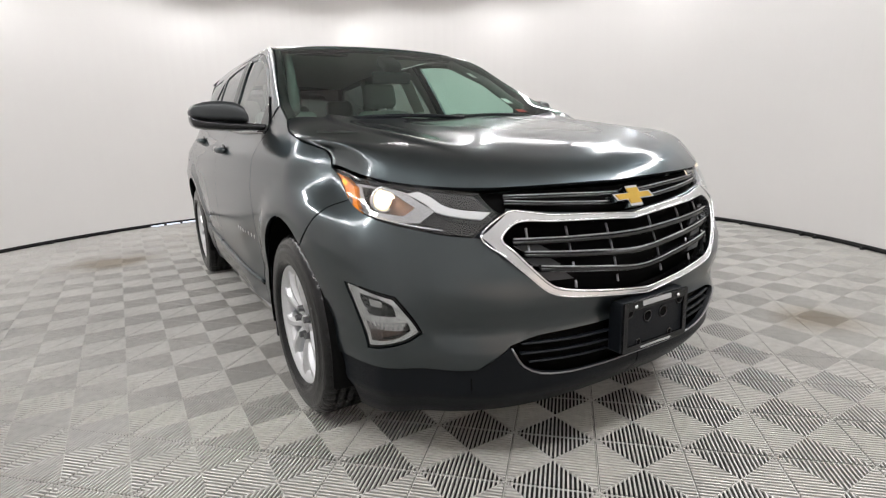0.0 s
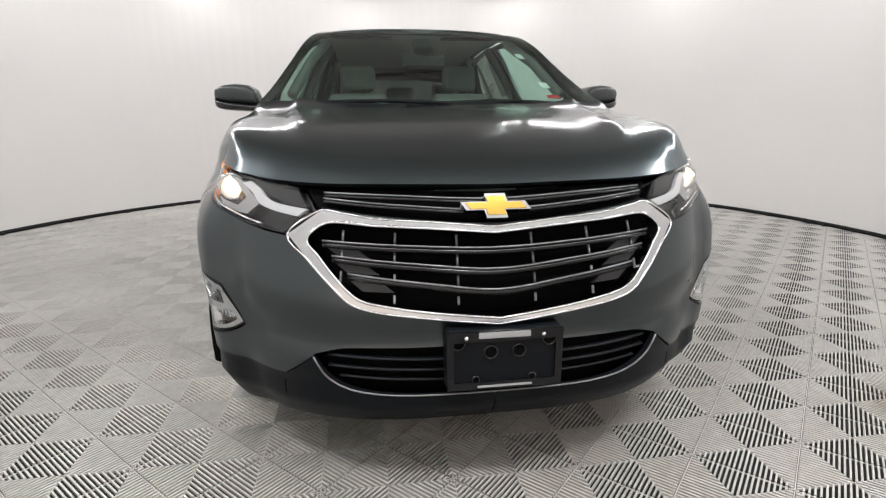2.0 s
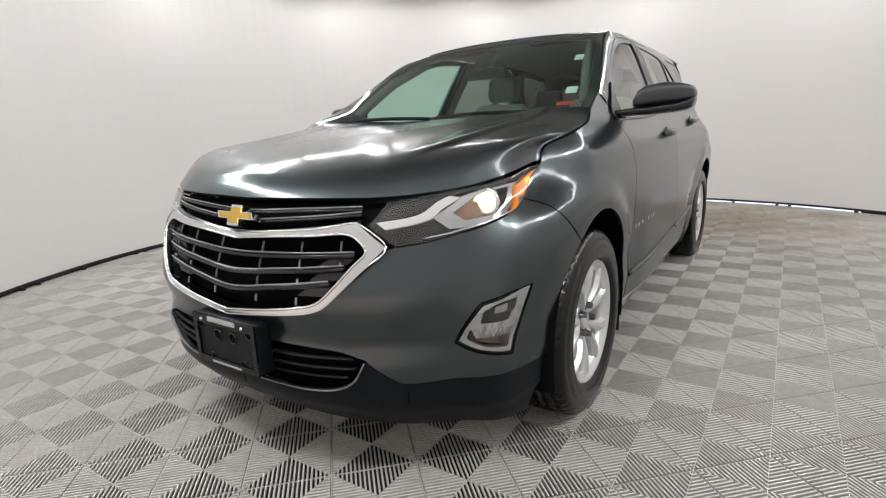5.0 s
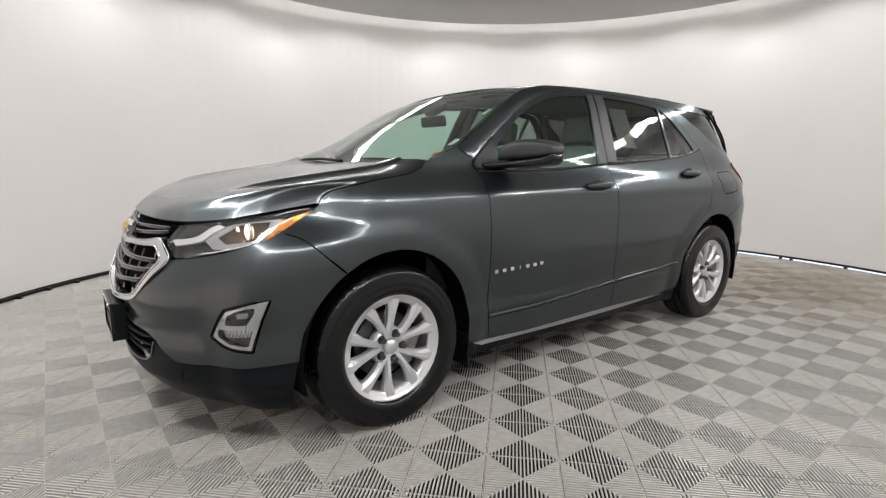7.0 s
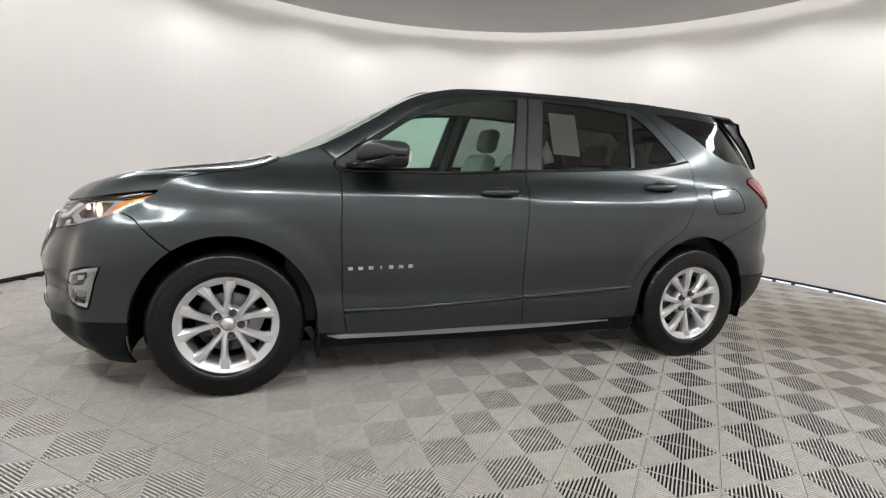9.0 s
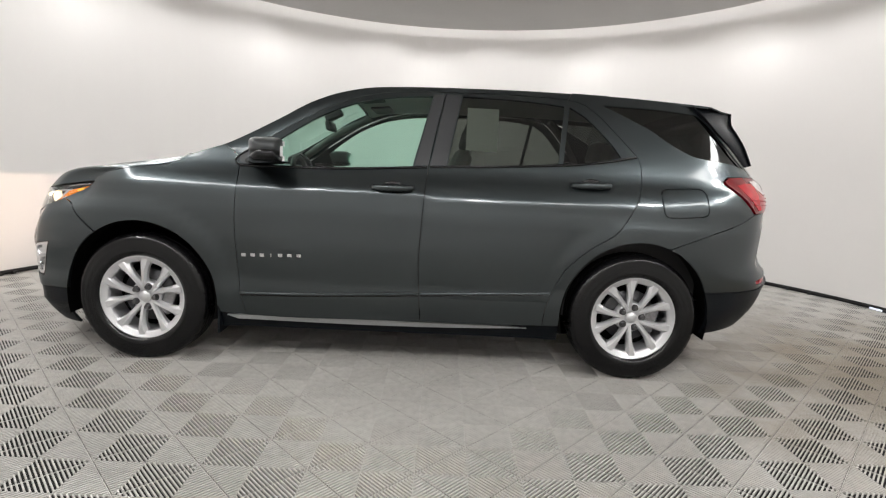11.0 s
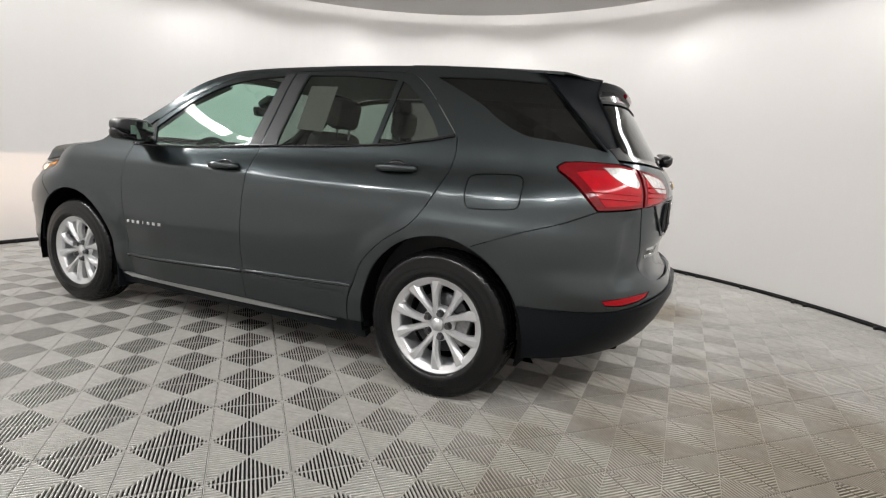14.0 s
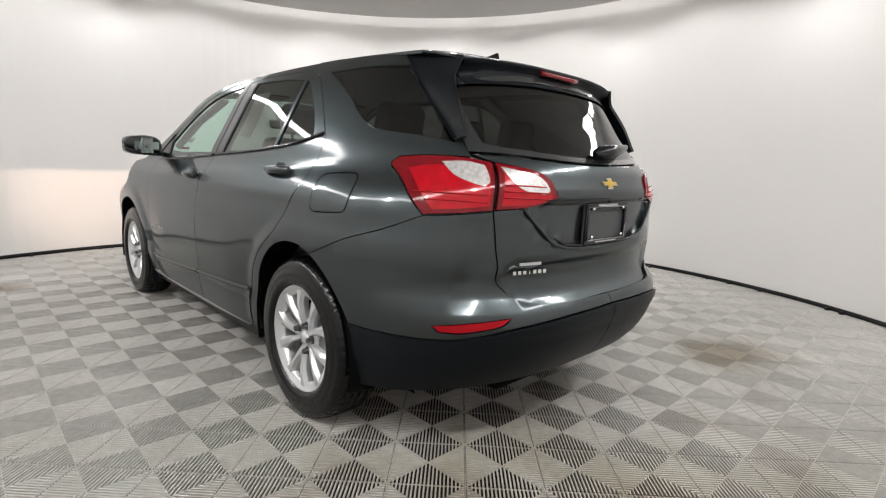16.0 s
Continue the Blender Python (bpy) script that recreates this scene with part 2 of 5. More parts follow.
def panel_data(outline, holes=(), off=0.0, depth=0.014, gap=0.002, step=0.04, bend=None):
    """Points, faces and corner normals of a sheet on the skin with turned-in edges; off: metres out from the skin."""
    loops = [shrink(through_points(outline), gap)] + [shrink(through_points(h), -gap) for h in holes]
    lo, hi = loops[0].min(0), loops[0].max(0)
    gx, gz = np.meshgrid(np.arange(lo[0] + step / 2, hi[0], step), np.arange(lo[1] + step / 2, hi[1], step))
    grid = np.stack([gx.ravel(), gz.ravel()], 1)
    if len(grid):
        ok = inside(grid, loops[0])
        for h in loops[1:]:
            ok &= ~inside(grid, h)
        grid = grid[ok]
        for h in loops:
            if len(grid):
                grid = grid[edge_far(grid, h) > 0.35 * step]
    verts, edges = [], []
    for h in loops:
        k = len(verts)
        verts.extend(h)
        edges.extend((k + i, k + (i + 1) % len(h)) for i in range(len(h)))
    verts.extend(grid)
    flat, _, tri, _, _, _ = delaunay_2d_cdt([Vector(map(float, q)) for q in verts], edges, [], 0, 1e-6)
    flat = np.array([tuple(q) for q in flat])
    tri = np.array([t for t in tri if len(t) == 3])
    mid = flat[tri].mean(1)
    ok = inside(mid, loops[0])
    for h in loops[1:]:
        ok &= ~inside(mid, h)
    tri = tri[ok]
    u, z = flat.T
    nrm = skin_normal(u, z)
    lift = off if bend is None else off + bend(u, z)
    top = skin(u, z) + nrm * np.broadcast_to(np.asarray(lift, float)[..., None] if np.ndim(lift) else lift, (len(u), 1))
    if bend is not None:
        e = 0.004
        def at(a, b):
            return skin(a, b) + skin_normal(a, b) * (off + bend(a, b))[..., None]
        n2 = np.cross(at(u, z + e) - at(u, z - e), at(u + e, z) - at(u - e, z))
        n2 /= np.linalg.norm(n2, axis=1, keepdims=True) + 1e-12
        nrm = n2 * np.sign((n2 * nrm).sum(1, keepdims=True))
    face_n = np.cross(top[tri[:, 1]] - top[tri[:, 0]], top[tri[:, 2]] - top[tri[:, 0]])
    back = (face_n * nrm[tri].mean(1)).sum(1) < 0
    tri[back] = tri[back][:, ::-1]
    faces, normals = [tuple(t) for t in tri], [nrm[i] for t in tri for i in t]
    pts = list(top)
    if depth:
        count = {}
        for t in tri:
            for a, b in ((t[0], t[1]), (t[1], t[2]), (t[2], t[0])):
                count[(a, b)] = 1
        rim = [(a, b) for a, b in count if (b, a) not in count]
        for a, b in rim:
            k = len(pts)
            pa, pb = top[a], top[b]
            pts.extend([pa, pb, pb - nrm[b] * depth, pa - nrm[a] * depth])
            q = (k + 1, k, k + 3, k + 2)
            fn = np.cross(pts[k] - pts[k + 1], pts[k + 3] - pts[k + 1])
            fn = fn / (np.linalg.norm(fn) + 1e-12)
            faces.append(q)
            normals.extend([fn] * 4)
    return np.array(pts), faces, np.array(normals)


def flipped(data):
    pts, faces, normals = data
    out_n, k = [], 0
    for f in faces:
        out_n.extend(normals[k:k + len(f)][::-1])
        k += len(f)
    return pts * (1, -1, 1), [tuple(f[::-1]) for f in faces], np.array(out_n) * (1, -1, 1)


def sheet(name, mat, parent, outline, holes=(), label="", **how):
    pts, faces, normals = panel_data(outline, holes, **how)
    return obj(name, pts, faces, mat, parent, smooth=True, label=label, normals=normals)


def sheets(name, mat, parents, outline, holes=(), label="", **how):
    """The same panel on the left and on the right of the car; parents: one or a pair."""
    data = panel_data(outline, holes, **how)
    pair = parents if isinstance(parents, tuple) else (parents, parents)
    out = []
    for d, p in zip((data, flipped(data)), pair):
        out.append(obj(name, d[0], d[1], mat, p, smooth=True, label=label, normals=d[2]))
    return tuple(out)


def both(half, mid):
    """An outline across the car's middle from its left half; mid: u of the middle."""
    right = [(2 * mid - p[0], *p[1:]) for p in half]
    return list(half) + [p for p in right[::-1] if abs(p[0] - mid) > 1e-6]


def grid_data(P, flip=False, thick=0.0):
    """Faces and smooth normals of a rows x columns sheet of places."""
    r, c, _ = P.shape
    du, dv = np.gradient(P, axis=1), np.gradient(P, axis=0)
    n = np.cross(du, dv)
    n /= np.linalg.norm(n, axis=2, keepdims=True) + 1e-12
    if flip:
        n = -n
    pts = list(P.reshape(-1, 3))
    N = n.reshape(-1, 3)
    faces, normals = [], []
    for i in range(r - 1):
        for j in range(c - 1):
            q = (i * c + j, i * c + j + 1, (i + 1) * c + j + 1, (i + 1) * c + j)
            q = q[::-1] if flip else q
            faces.append(q)
            normals.extend(N[k] for k in q)
    if thick:
        ring = [j for j in range(c)] + [i * c + c - 1 for i in range(1, r)] + [(r - 1) * c + j for j in range(c - 2, -1, -1)] + [i * c for i in range(r - 2, 0, -1)]
        for a, b in zip(ring, ring[1:] + ring[:1]):
            k = len(pts)
            pts.extend([pts[a], pts[b], pts[b] - N[b] * thick, pts[a] - N[a] * thick])
            fn = np.cross(pts[k] - pts[k + 1], pts[k + 3] - pts[k + 1])
            fn /= np.linalg.norm(fn) + 1e-12
            q = (k + 1, k, k + 3, k + 2)
            faces.append(q)
            normals.extend([fn] * 4)
    return np.array(pts), faces, np.array(normals)


def grid_sheet(name, P, mat, parent, flip=False, thick=0.012, label=""):
    pts, faces, normals = grid_data(P, flip, thick)
    return obj(name, pts, faces, mat, parent, smooth=True, label=label, normals=normals)


def tube(name, path, radius, mat, parent, label="", sides=8, flat=1.0, closed=False):
    """A rod along a path of places; flat: height over width."""
    path = np.array(path, float)
    n = len(path)
    v, f = [], []
    for i in range(n):
        a, b = path[(i - 1) % n if closed else max(i - 1, 0)], path[(i + 1) % n if closed else min(i + 1, n - 1)]
        t = (b - a) / (np.linalg.norm(b - a) + 1e-9)
        ref = np.array([0, 0, 1.0]) if abs(t[2]) < 0.9 else np.array([1.0, 0, 0])
        s = np.cross(ref, t)
        s /= np.linalg.norm(s)
        w = np.cross(t, s)
        r = radius[i] if np.ndim(radius) else radius
        for k in range(sides):
            q = 2 * math.pi * (k + 0.5) / sides
            v.append(path[i] + s * r * math.cos(q) + w * r * flat * math.sin(q))
    m = n if closed else n - 1
    for i in range(m):
        j = (i + 1) % n
        for k in range(sides):
            f.append((i * sides + k, i * sides + (k + 1) % sides, j * sides + (k + 1) % sides, j * sides + k))
    if not closed:
        f.append(tuple(range(sides))[::-1])
        f.append(tuple((n - 1) * sides + k for k in range(sides)))
    return obj(name, v, f, mat, parent, smooth=True, label=label)


def skin_rod(name, line, radius, mat, parent, off=0.0, label="", sides=8, flat=1.0):
    """A rod that runs along the skin through (u, z) points."""
    d = through_points(line, step=0.03, closed=False)
    return tube(name, skin(d[:, 0], d[:, 1]) + skin_normal(d[:, 0], d[:, 1]) * off, radius, mat, parent, label, sides, flat)


def rounded_box(name, size, place, mat, parent=None, bevel=0.01, segs=2, label="", turn=(0, 0, 0), taper=None):
    bm = bmesh.new()
    bmesh.ops.create_cube(bm, size=1)
    for v in bm.verts:
        v.co = Vector((v.co.x * size[0], v.co.y * size[1], v.co.z * size[2]))
        if taper and v.co.z > 0:
            v.co.x *= taper[0]
            v.co.y *= taper[1]
    if bevel:
        bmesh.ops.bevel(bm, geom=list(bm.edges), offset=bevel, segments=segs, affect="EDGES", profile=0.5)
    bm.transform(pose(*place, *turn))
    return part(name, bm, mat, parent, label, smooth=False)


def clear_glass(name, tint, gloss=0.03):
    m = bpy.data.materials.new(name)
    m.use_nodes = True
    nt = m.node_tree
    nt.nodes.remove(nt.nodes["Principled BSDF"])
    tr, gl, mix, fr = (nt.nodes.new("ShaderNode" + k) for k in ("BsdfTransparent", "BsdfGlossy", "MixShader", "LayerWeight"))
    tr.inputs["Color"].default_value = (*tint, 1)
    gl.inputs["Roughness"].default_value = gloss
    gl.inputs["Color"].default_value = (0.95, 0.97, 0.97, 1)
    fr.inputs["Blend"].default_value = 0.5
    fifth, lift = nt.nodes.new("ShaderNodeMath"), nt.nodes.new("ShaderNodeMapRange")
    fifth.operation = "POWER"
    fifth.inputs[1].default_value = 5.0
    lift.inputs["To Min"].default_value, lift.inputs["To Max"].default_value = 0.07, 0.95
    nt.links.new(fr.outputs["Facing"], fifth.inputs[0])
    nt.links.new(fifth.outputs[0], lift.inputs["Value"])
    nt.links.new(lift.outputs["Result"], mix.inputs[0])
    nt.links.new(tr.outputs[0], mix.inputs[1])
    nt.links.new(gl.outputs[0], mix.inputs[2])
    nt.links.new(mix.outputs[0], nt.nodes["Material Output"].inputs["Surface"])
    return m


GLASS = clear_glass("green_tinted_glass", (0.68, 0.87, 0.79))
PRIVACY = clear_glass("dark_privacy_glass", (0.30, 0.325, 0.305))
DEEP_PRIVACY = clear_glass("deep_privacy_glass", (0.075, 0.08, 0.078))
LENS = clear_glass("clear_lens", (0.93, 0.94, 0.95), 0.01)
SATIN = material("satin_dark_grey_plastic", (0.045, 0.047, 0.05), rough=0.4, grain=0.1, grain_scale=300)
SEAT = material("light_grey_seat_cloth", (0.42, 0.42, 0.40), rough=0.85, grain=0.1, grain_scale=250, bump=0.3)
SEAT_TRIM = material("mid_grey_headrest_cloth", (0.24, 0.24, 0.23), rough=0.85, grain=0.1, grain_scale=250, bump=0.3)
DASH = material("soft_black_interior", (0.022, 0.022, 0.023), rough=0.6, grain=0.15, grain_scale=300, bump=0.2)
TRIM_GREY = material("grey_pillar_trim", (0.13, 0.13, 0.125), rough=0.7, grain=0.05, grain_scale=200)
PILLAR_BLACK = material("gloss_dark_pillar", (0.020, 0.022, 0.024), rough=0.2, coat=1.0, grain=0.05)
LINER = material("light_headliner", (0.45, 0.44, 0.42), rough=0.9, grain=0.05, grain_scale=200)
RED = material("red_lamp_plastic", (0.34, 0.002, 0.008), rough=0.15, coat=0.5, spec=0.3, grain=0.15, grain_scale=25, emit=(1.0, 0.002, 0.02), strength=0.08)
RED_DARK = material("dark_red_lens", (0.16, 0.002, 0.006), rough=0.12, coat=0.6, spec=0.3, grain=0.15, grain_scale=40)
RED_DULL = material("red_reflector", (0.34, 0.004, 0.010), rough=0.15, coat=0.2, spec=0.2, grain=0.1, grain_scale=150)
AMBER = material("amber_plastic", (0.85, 0.24, 0.008), rough=0.2, coat=0.8, grain=0.1, grain_scale=80)
REFLECTOR = material("lamp_reflector", (0.60, 0.60, 0.61), rough=0.12, metal=1.0, grain=0.05, grain_scale=60)
DRL = material("white_running_light", (0.50, 0.50, 0.50), rough=0.25, emit=(1.0, 0.98, 0.95), strength=0.05)
BULB = material("lit_projector_lens", (0.9, 0.85, 0.75), rough=0.1, emit=(1.0, 0.80, 0.52), strength=1.4)
AMBER_LIT = material("lit_amber_bulb", (0.9, 0.4, 0.02), rough=0.2, emit=(1.0, 0.42, 0.03), strength=0.9)
# Brown tint paints the projector's warm glow into the cavity; fog bowls reuse it.
BROWN_BOWL = material("glow_tinted_lamp_bowl", (0.10, 0.07, 0.055), rough=0.25, metal=0.7, grain=0.1)
GOLD = material("gold_badge", (0.66, 0.43, 0.09), rough=0.28, metal=0.85, grain=0.06, grain_scale=300, bump=0.1)
PAPER = material("printed_paper", (0.84, 0.84, 0.80), rough=0.8, grain=0.05, grain_scale=60)
RED_STICKER = material("red_sticker", (0.65, 0.05, 0.04), rough=0.5, grain=0.05)
WHITE_INK = material("pale_print", (0.38, 0.385, 0.39), rough=0.4, grain=0.05)
MIRROR_CAP = material("satin_grey_mirror_cap", (0.045, 0.049, 0.051), rough=0.38, metal=0.3, grain=0.08, grain_scale=400)
SILL_SILVER = material("satin_silver_sill", (0.46, 0.47, 0.48), rough=0.35, metal=0.6, grain=0.08, grain_scale=90)
DISC_IRON = material("worn_brake_iron", (0.10, 0.10, 0.105), rough=0.4, metal=0.9, grain=0.2, grain_scale=90)
LUG_STEEL = material("dull_lug_steel", (0.16, 0.16, 0.165), rough=0.3, metal=1.0, grain=0.1, grain_scale=90)
STEEL = material("brake_steel", (0.30, 0.30, 0.31), rough=0.35, metal=1.0, grain=0.15, grain_scale=90)


# ---- the round studio ----
DISC = 3.72
def ring_strip(name, radii_z, mat, label, seg=180, flip=False):
    """A surface of revolution about the studio's centre from (radius, z) pairs."""
    v, f = [], []
    k = len(radii_z)
    for i in range(seg):
        a = 2 * math.pi * i / seg
        for r, z in radii_z:
            v.append((RX + r * math.cos(a), RY + r * math.sin(a), z))
    for i in range(seg):
        j = (i + 1) % seg
        for q in range(k - 1):
            f.append((i * k + q, i * k + q + 1, j * k + q + 1, j * k + q))
    return tagged(obj(name, v, f, mat, smooth=False), label, kind="structure")


TOP = RH + 0.75
ring_strip("wall_round", [(RR, 0.03), (RR, TOP), (RR + 0.08, TOP), (RR + 0.08, 0.03), (RR, 0.03)], WALL, "seamless round white fabric studio wall")
ring_strip("baseboard", [(RR + 0.05, 0.017), (RR - 0.014, 0.017), (RR - 0.014, 0.040), (RR + 0.06, 0.040)], TRIM, "thin black rail at the foot of the wall")
ring_strip("ceiling", [(0.001, RH), (DISC, RH), (DISC, RH + 0.02), (0.001, RH + 0.02)], CEILING, "grey fabric ceiling disc hung below the lamps")
# Added out of view to enclose the gap that holds the lamps.
ring_strip("roof_slab", [(0.001, TOP), (RR + 0.1, TOP), (RR + 0.1, TOP + 0.06), (0.001, TOP + 0.06)], CEILING, "unseen slab added to close the room above the hung disc")
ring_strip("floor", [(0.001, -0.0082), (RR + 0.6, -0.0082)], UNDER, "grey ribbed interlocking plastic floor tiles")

# long wall-wash tubes and small spots, both hidden above the rim of the hung disc
# Wash tubes are added to even the wall; spots follow glints on the car.
for count, ring, lift, inward, spread, watts, kind in ((WASH_COUNT, 3.86, 0.18, 2.5, 160, WASH_WATTS, "RECTANGLE"), (SPOT_COUNT, 4.0, 0.09, 2.6, 135, SPOT_WATTS, "DISK")):
    for i in range(count):
        a = 2 * math.pi * (i + 0.17) / count
        c, n = math.cos(a), math.sin(a)
        d = bpy.data.lights.new("ceiling_lamp", "AREA")
        d.shape, d.energy, d.color = kind, watts, (1.0, 0.985, 0.965)
        d.size = 1.45 if kind == "RECTANGLE" else 0.15
        d.size_y = 0.42
        d.spread = math.radians(spread)
        lamp = new("ceiling_lamp", d)
        lamp.matrix_world = look((RX + ring * c, RY + ring * n, RH + lift), (RX + (ring - inward) * c, RY + (ring - inward) * n, 0.0))

rail = bpy.data.objects["baseboard"]
for i in range(64):
    a = 2 * math.pi * (i + 0.4 * math.sin(i * 2.3)) / 64
    foot = rounded_box("rail_foot", (0.05, 0.022, 0.026), (0, 0, 0), TRIM, rail, 0.003)
    foot.matrix_basis = pose(RX + (RR - 0.02) * math.cos(a), RY + (RR - 0.02) * math.sin(a), 0.012, 0, 0, math.degrees(a))
DAY = material("daylight_outside", (0.8, 0.85, 0.95), rough=1.0, emit=(0.78, 0.86, 1.0), strength=1.6)
# Near-black strip fills the rest of the gap under the rail.
GAP_BLACK = material("near_black_gap_strip", (0.02, 0.02, 0.02), rough=1.0)
for a0, a1, m, words_ in ((150, 197, DAY, "bright daylight seen under the wall rail"), (197, 510, GAP_BLACK, "near-black strip under the wall rail")):
    arc = np.radians(np.linspace(a0, a1, 60))
    v = [(RX + (RR + 0.012) * math.cos(q), RY + (RR + 0.012) * math.sin(q), z) for q in arc for z in (-0.004, 0.016)]
    tagged(obj("backdrop", v, [(2 * i, 2 * i + 1, 2 * i + 3, 2 * i + 2) for i in range(59)], m), words_, kind="structure")


# ---- the car ----
car = tagged(new("car"), "dark grey metallic compact SUV with silver alloy wheels, headlights on", "car")
car.location.x = 0.012


def arch(ax, a0, a1, n=14):
    """Points of a wheel opening's edge from angle a0 to a1 (degrees, 0 forwards)."""
    edge = [(ax + 0.412 * math.cos(radians(a)), HUB + 0.430 * math.sin(radians(a))) for a in np.linspace(a0, a1, n)]
    return [(u_at(x, z), z) for x, z in edge]


DOOR_FRONT = [(0.860, 1.155), (0.838, 1.05), (0.839, 0.78), (0.826, 0.46), (0.815, 0.36), (0.797, 0.272)]
B_SEAM = [(-0.176, 0.285), (-0.158, 0.598), (-0.166, 0.841), (-0.19, 1.14), (-0.268, 1.566)]
DOOR_REAR = [(-0.86, 0.285), (-0.87, 0.40), (-0.91, 0.513), (-0.956, 0.611), (-1.067, 0.724), (-1.213, 0.824), (-1.293, 0.931), (-1.348, 1.047), (-1.366, 1.15), (-1.355, 1.235)]
DOOR_TOP_F = [(-0.268, 1.566), (-0.1, 1.566), (0.06, 1.552), (0.233, 1.512), (0.424, 1.43), (0.655, 1.29), (0.80, 1.19), (0.860, 1.155)]
DOOR_TOP_R = [(-1.355, 1.235), (-1.27, 1.33), (-1.15, 1.46), (-1.06, 1.53), (-0.97, 1.556), (-0.80, 1.565), (-0.55, 1.57), (-0.268, 1.566)]
ROOF_EDGE = [(0.94, 1.212), (0.802, 1.285), (0.646, 1.378), (0.481, 1.478), (0.31, 1.545), (0.129, 1.58), (-0.29, 1.597), (-0.65, 1.600), (-1.2, 1.590), (-1.6, 1.568), (-1.80, 1.553)]
HOOD_SEAM = [(1.70, 0.970), (1.692, 0.997), (1.655, 1.024), (1.58, 1.040), (1.454, 1.060), (1.249, 1.089), (1.176, 1.112), (1.13, 1.142)]
COWL_EDGE = [(1.13, 1.142), (1.04, 1.176), (0.94, 1.212)]
LAMP_LOW = [(2.167, 0.774), (2.10, 0.784), (1.995, 0.809), (1.907, 0.841), (1.83, 0.879)]
LAMP_TOP = [(2.241, 0.830), (2.200, 0.896), (2.074, 0.916), (1.907, 0.942), (1.839, 0.953), (1.745, 0.967), (1.70, 0.970)]
FRONT_SEAM = [(1.83, 0.879), (1.735, 0.845), arch(AXF, 57, 0)[0]]
REAR_SEAM = [arch(AXR, 111.2, 180)[0], (-1.74, 0.853), (-1.947, 0.953)]
HATCH_SEAM = [(-1.80, 1.553), (-1.893, 1.422), (-1.972, 1.317), (-2.045, 1.195), (-2.055, 1.157)]
HATCH_LOW = [(-2.146, 0.976), (-2.174, 0.844), (-2.186, 0.78), (-2.184, 0.731), (-2.201, 0.701), (-2.269, 0.645), (-2.45, 0.637), (UR, 0.637)]
CLAD_FRONT = [(u_at(1.778, 0.383), 0.383), (1.86, 0.382), (1.99, 0.378), (2.09, 0.376), (2.134, 0.379, 1), (2.172, 0.410), (2.205, 0.440, 1)]
CLAD_REAR = [arch(AXR, 157, 180)[0], (-2.003, 0.523), (-2.10, 0.54), (-2.211, 0.565), (-2.40, 0.585), (UR, 0.592)]
FOG = [(1.814, 0.641, 1), (1.838, 0.536), (1.860, 0.441, 1), (1.905, 0.449), (1.957, 0.464), (1.998, 0.493, 1), (1.985, 0.531), (1.951, 0.609, 1), (1.88, 0.634)]


def corner(p):
    return (p[0], p[1], 1)


def seq(*lists):
    """One outline of several edges; each edge's first point is a corner."""
    out = []
    for l in lists:
        out.append(corner(l[0]))
        out.extend(l[1:-1])
    return out


# wings, doors, quarters, sills
sheets("front_fender", PAINT, car, seq(HOOD_SEAM, COWL_EDGE, [COWL_EDGE[-1], DOOR_FRONT[0]], DOOR_FRONT, [DOOR_FRONT[-1], arch(AXF, 188.6, 57.5)[0]], arch(AXF, 188.6, 57.5),
                 [arch(AXF, 57.5, 57)[0], FRONT_SEAM[-1]], FRONT_SEAM[::-1], [(1.83, 0.879), (1.78, 0.915), (1.735, 0.945), (1.70, 0.970)]))
WIN_F = [(0.655, 1.102, 1), (0.3, 1.113), (-0.098, 1.136, 1), (-0.192, 1.540, 1), (0.036, 1.521), (0.233, 1.479), (0.424, 1.397), (0.58, 1.297), (0.69, 1.215, 1)]
WIN_R = [(-0.292, 1.146, 1), (-0.6, 1.163), (-0.903, 1.184, 1), (-0.946, 1.514, 1), (-0.80, 1.530), (-0.619, 1.541), (-0.368, 1.546, 1)]
WIN_Q = [(-0.934, 1.187, 1), (-1.085, 1.197), (-1.255, 1.238, 1), (-1.19, 1.328), (-1.07, 1.45), (-0.978, 1.510, 1)]
def flare(u, z):
    """How far the doors swell outwards towards the sill crease."""
    return 0.020 * sstep(0.88, 0.50, z) * sstep(0.87, 0.50, u) * sstep(-0.98, -0.55, u)


crease = lambda u, z: 0.003 * np.exp(-((z - 0.985 - 0.02 * u) / 0.022) ** 2) * sstep(0.95, 0.5, u) + flare(u, z)
SILL_LINE = [(0.822, 0.405), (0.3, 0.423), (-0.16, 0.446), (-0.5, 0.462), (-0.885, 0.478)]
front_doors = sheets("front_door", PAINT, car, seq(DOOR_FRONT, [DOOR_FRONT[-1], B_SEAM[0]], B_SEAM, DOOR_TOP_F), [WIN_F], bend=crease)
rear_doors = sheets("rear_door", PAINT, car, seq(B_SEAM[::-1], [B_SEAM[0], DOOR_REAR[0]], DOOR_REAR, DOOR_TOP_R), [WIN_R, WIN_Q], bend=crease)
DGLASS = [(-1.171, 1.530, 1), (-1.5, 1.519), (-1.803, 1.502, 1), (-1.877, 1.417), (-1.954, 1.313), (-2.018, 1.207, 1), (-1.911, 1.228), (-1.70, 1.260), (-1.56, 1.325), (-1.427, 1.402), (-1.28, 1.478)]
FUEL = [(-1.49, 1.074), (-1.67, 1.082), (-1.695, 1.06), (-1.698, 0.955), (-1.675, 0.936), (-1.50, 0.924), (-1.472, 0.945), (-1.462, 1.05)]
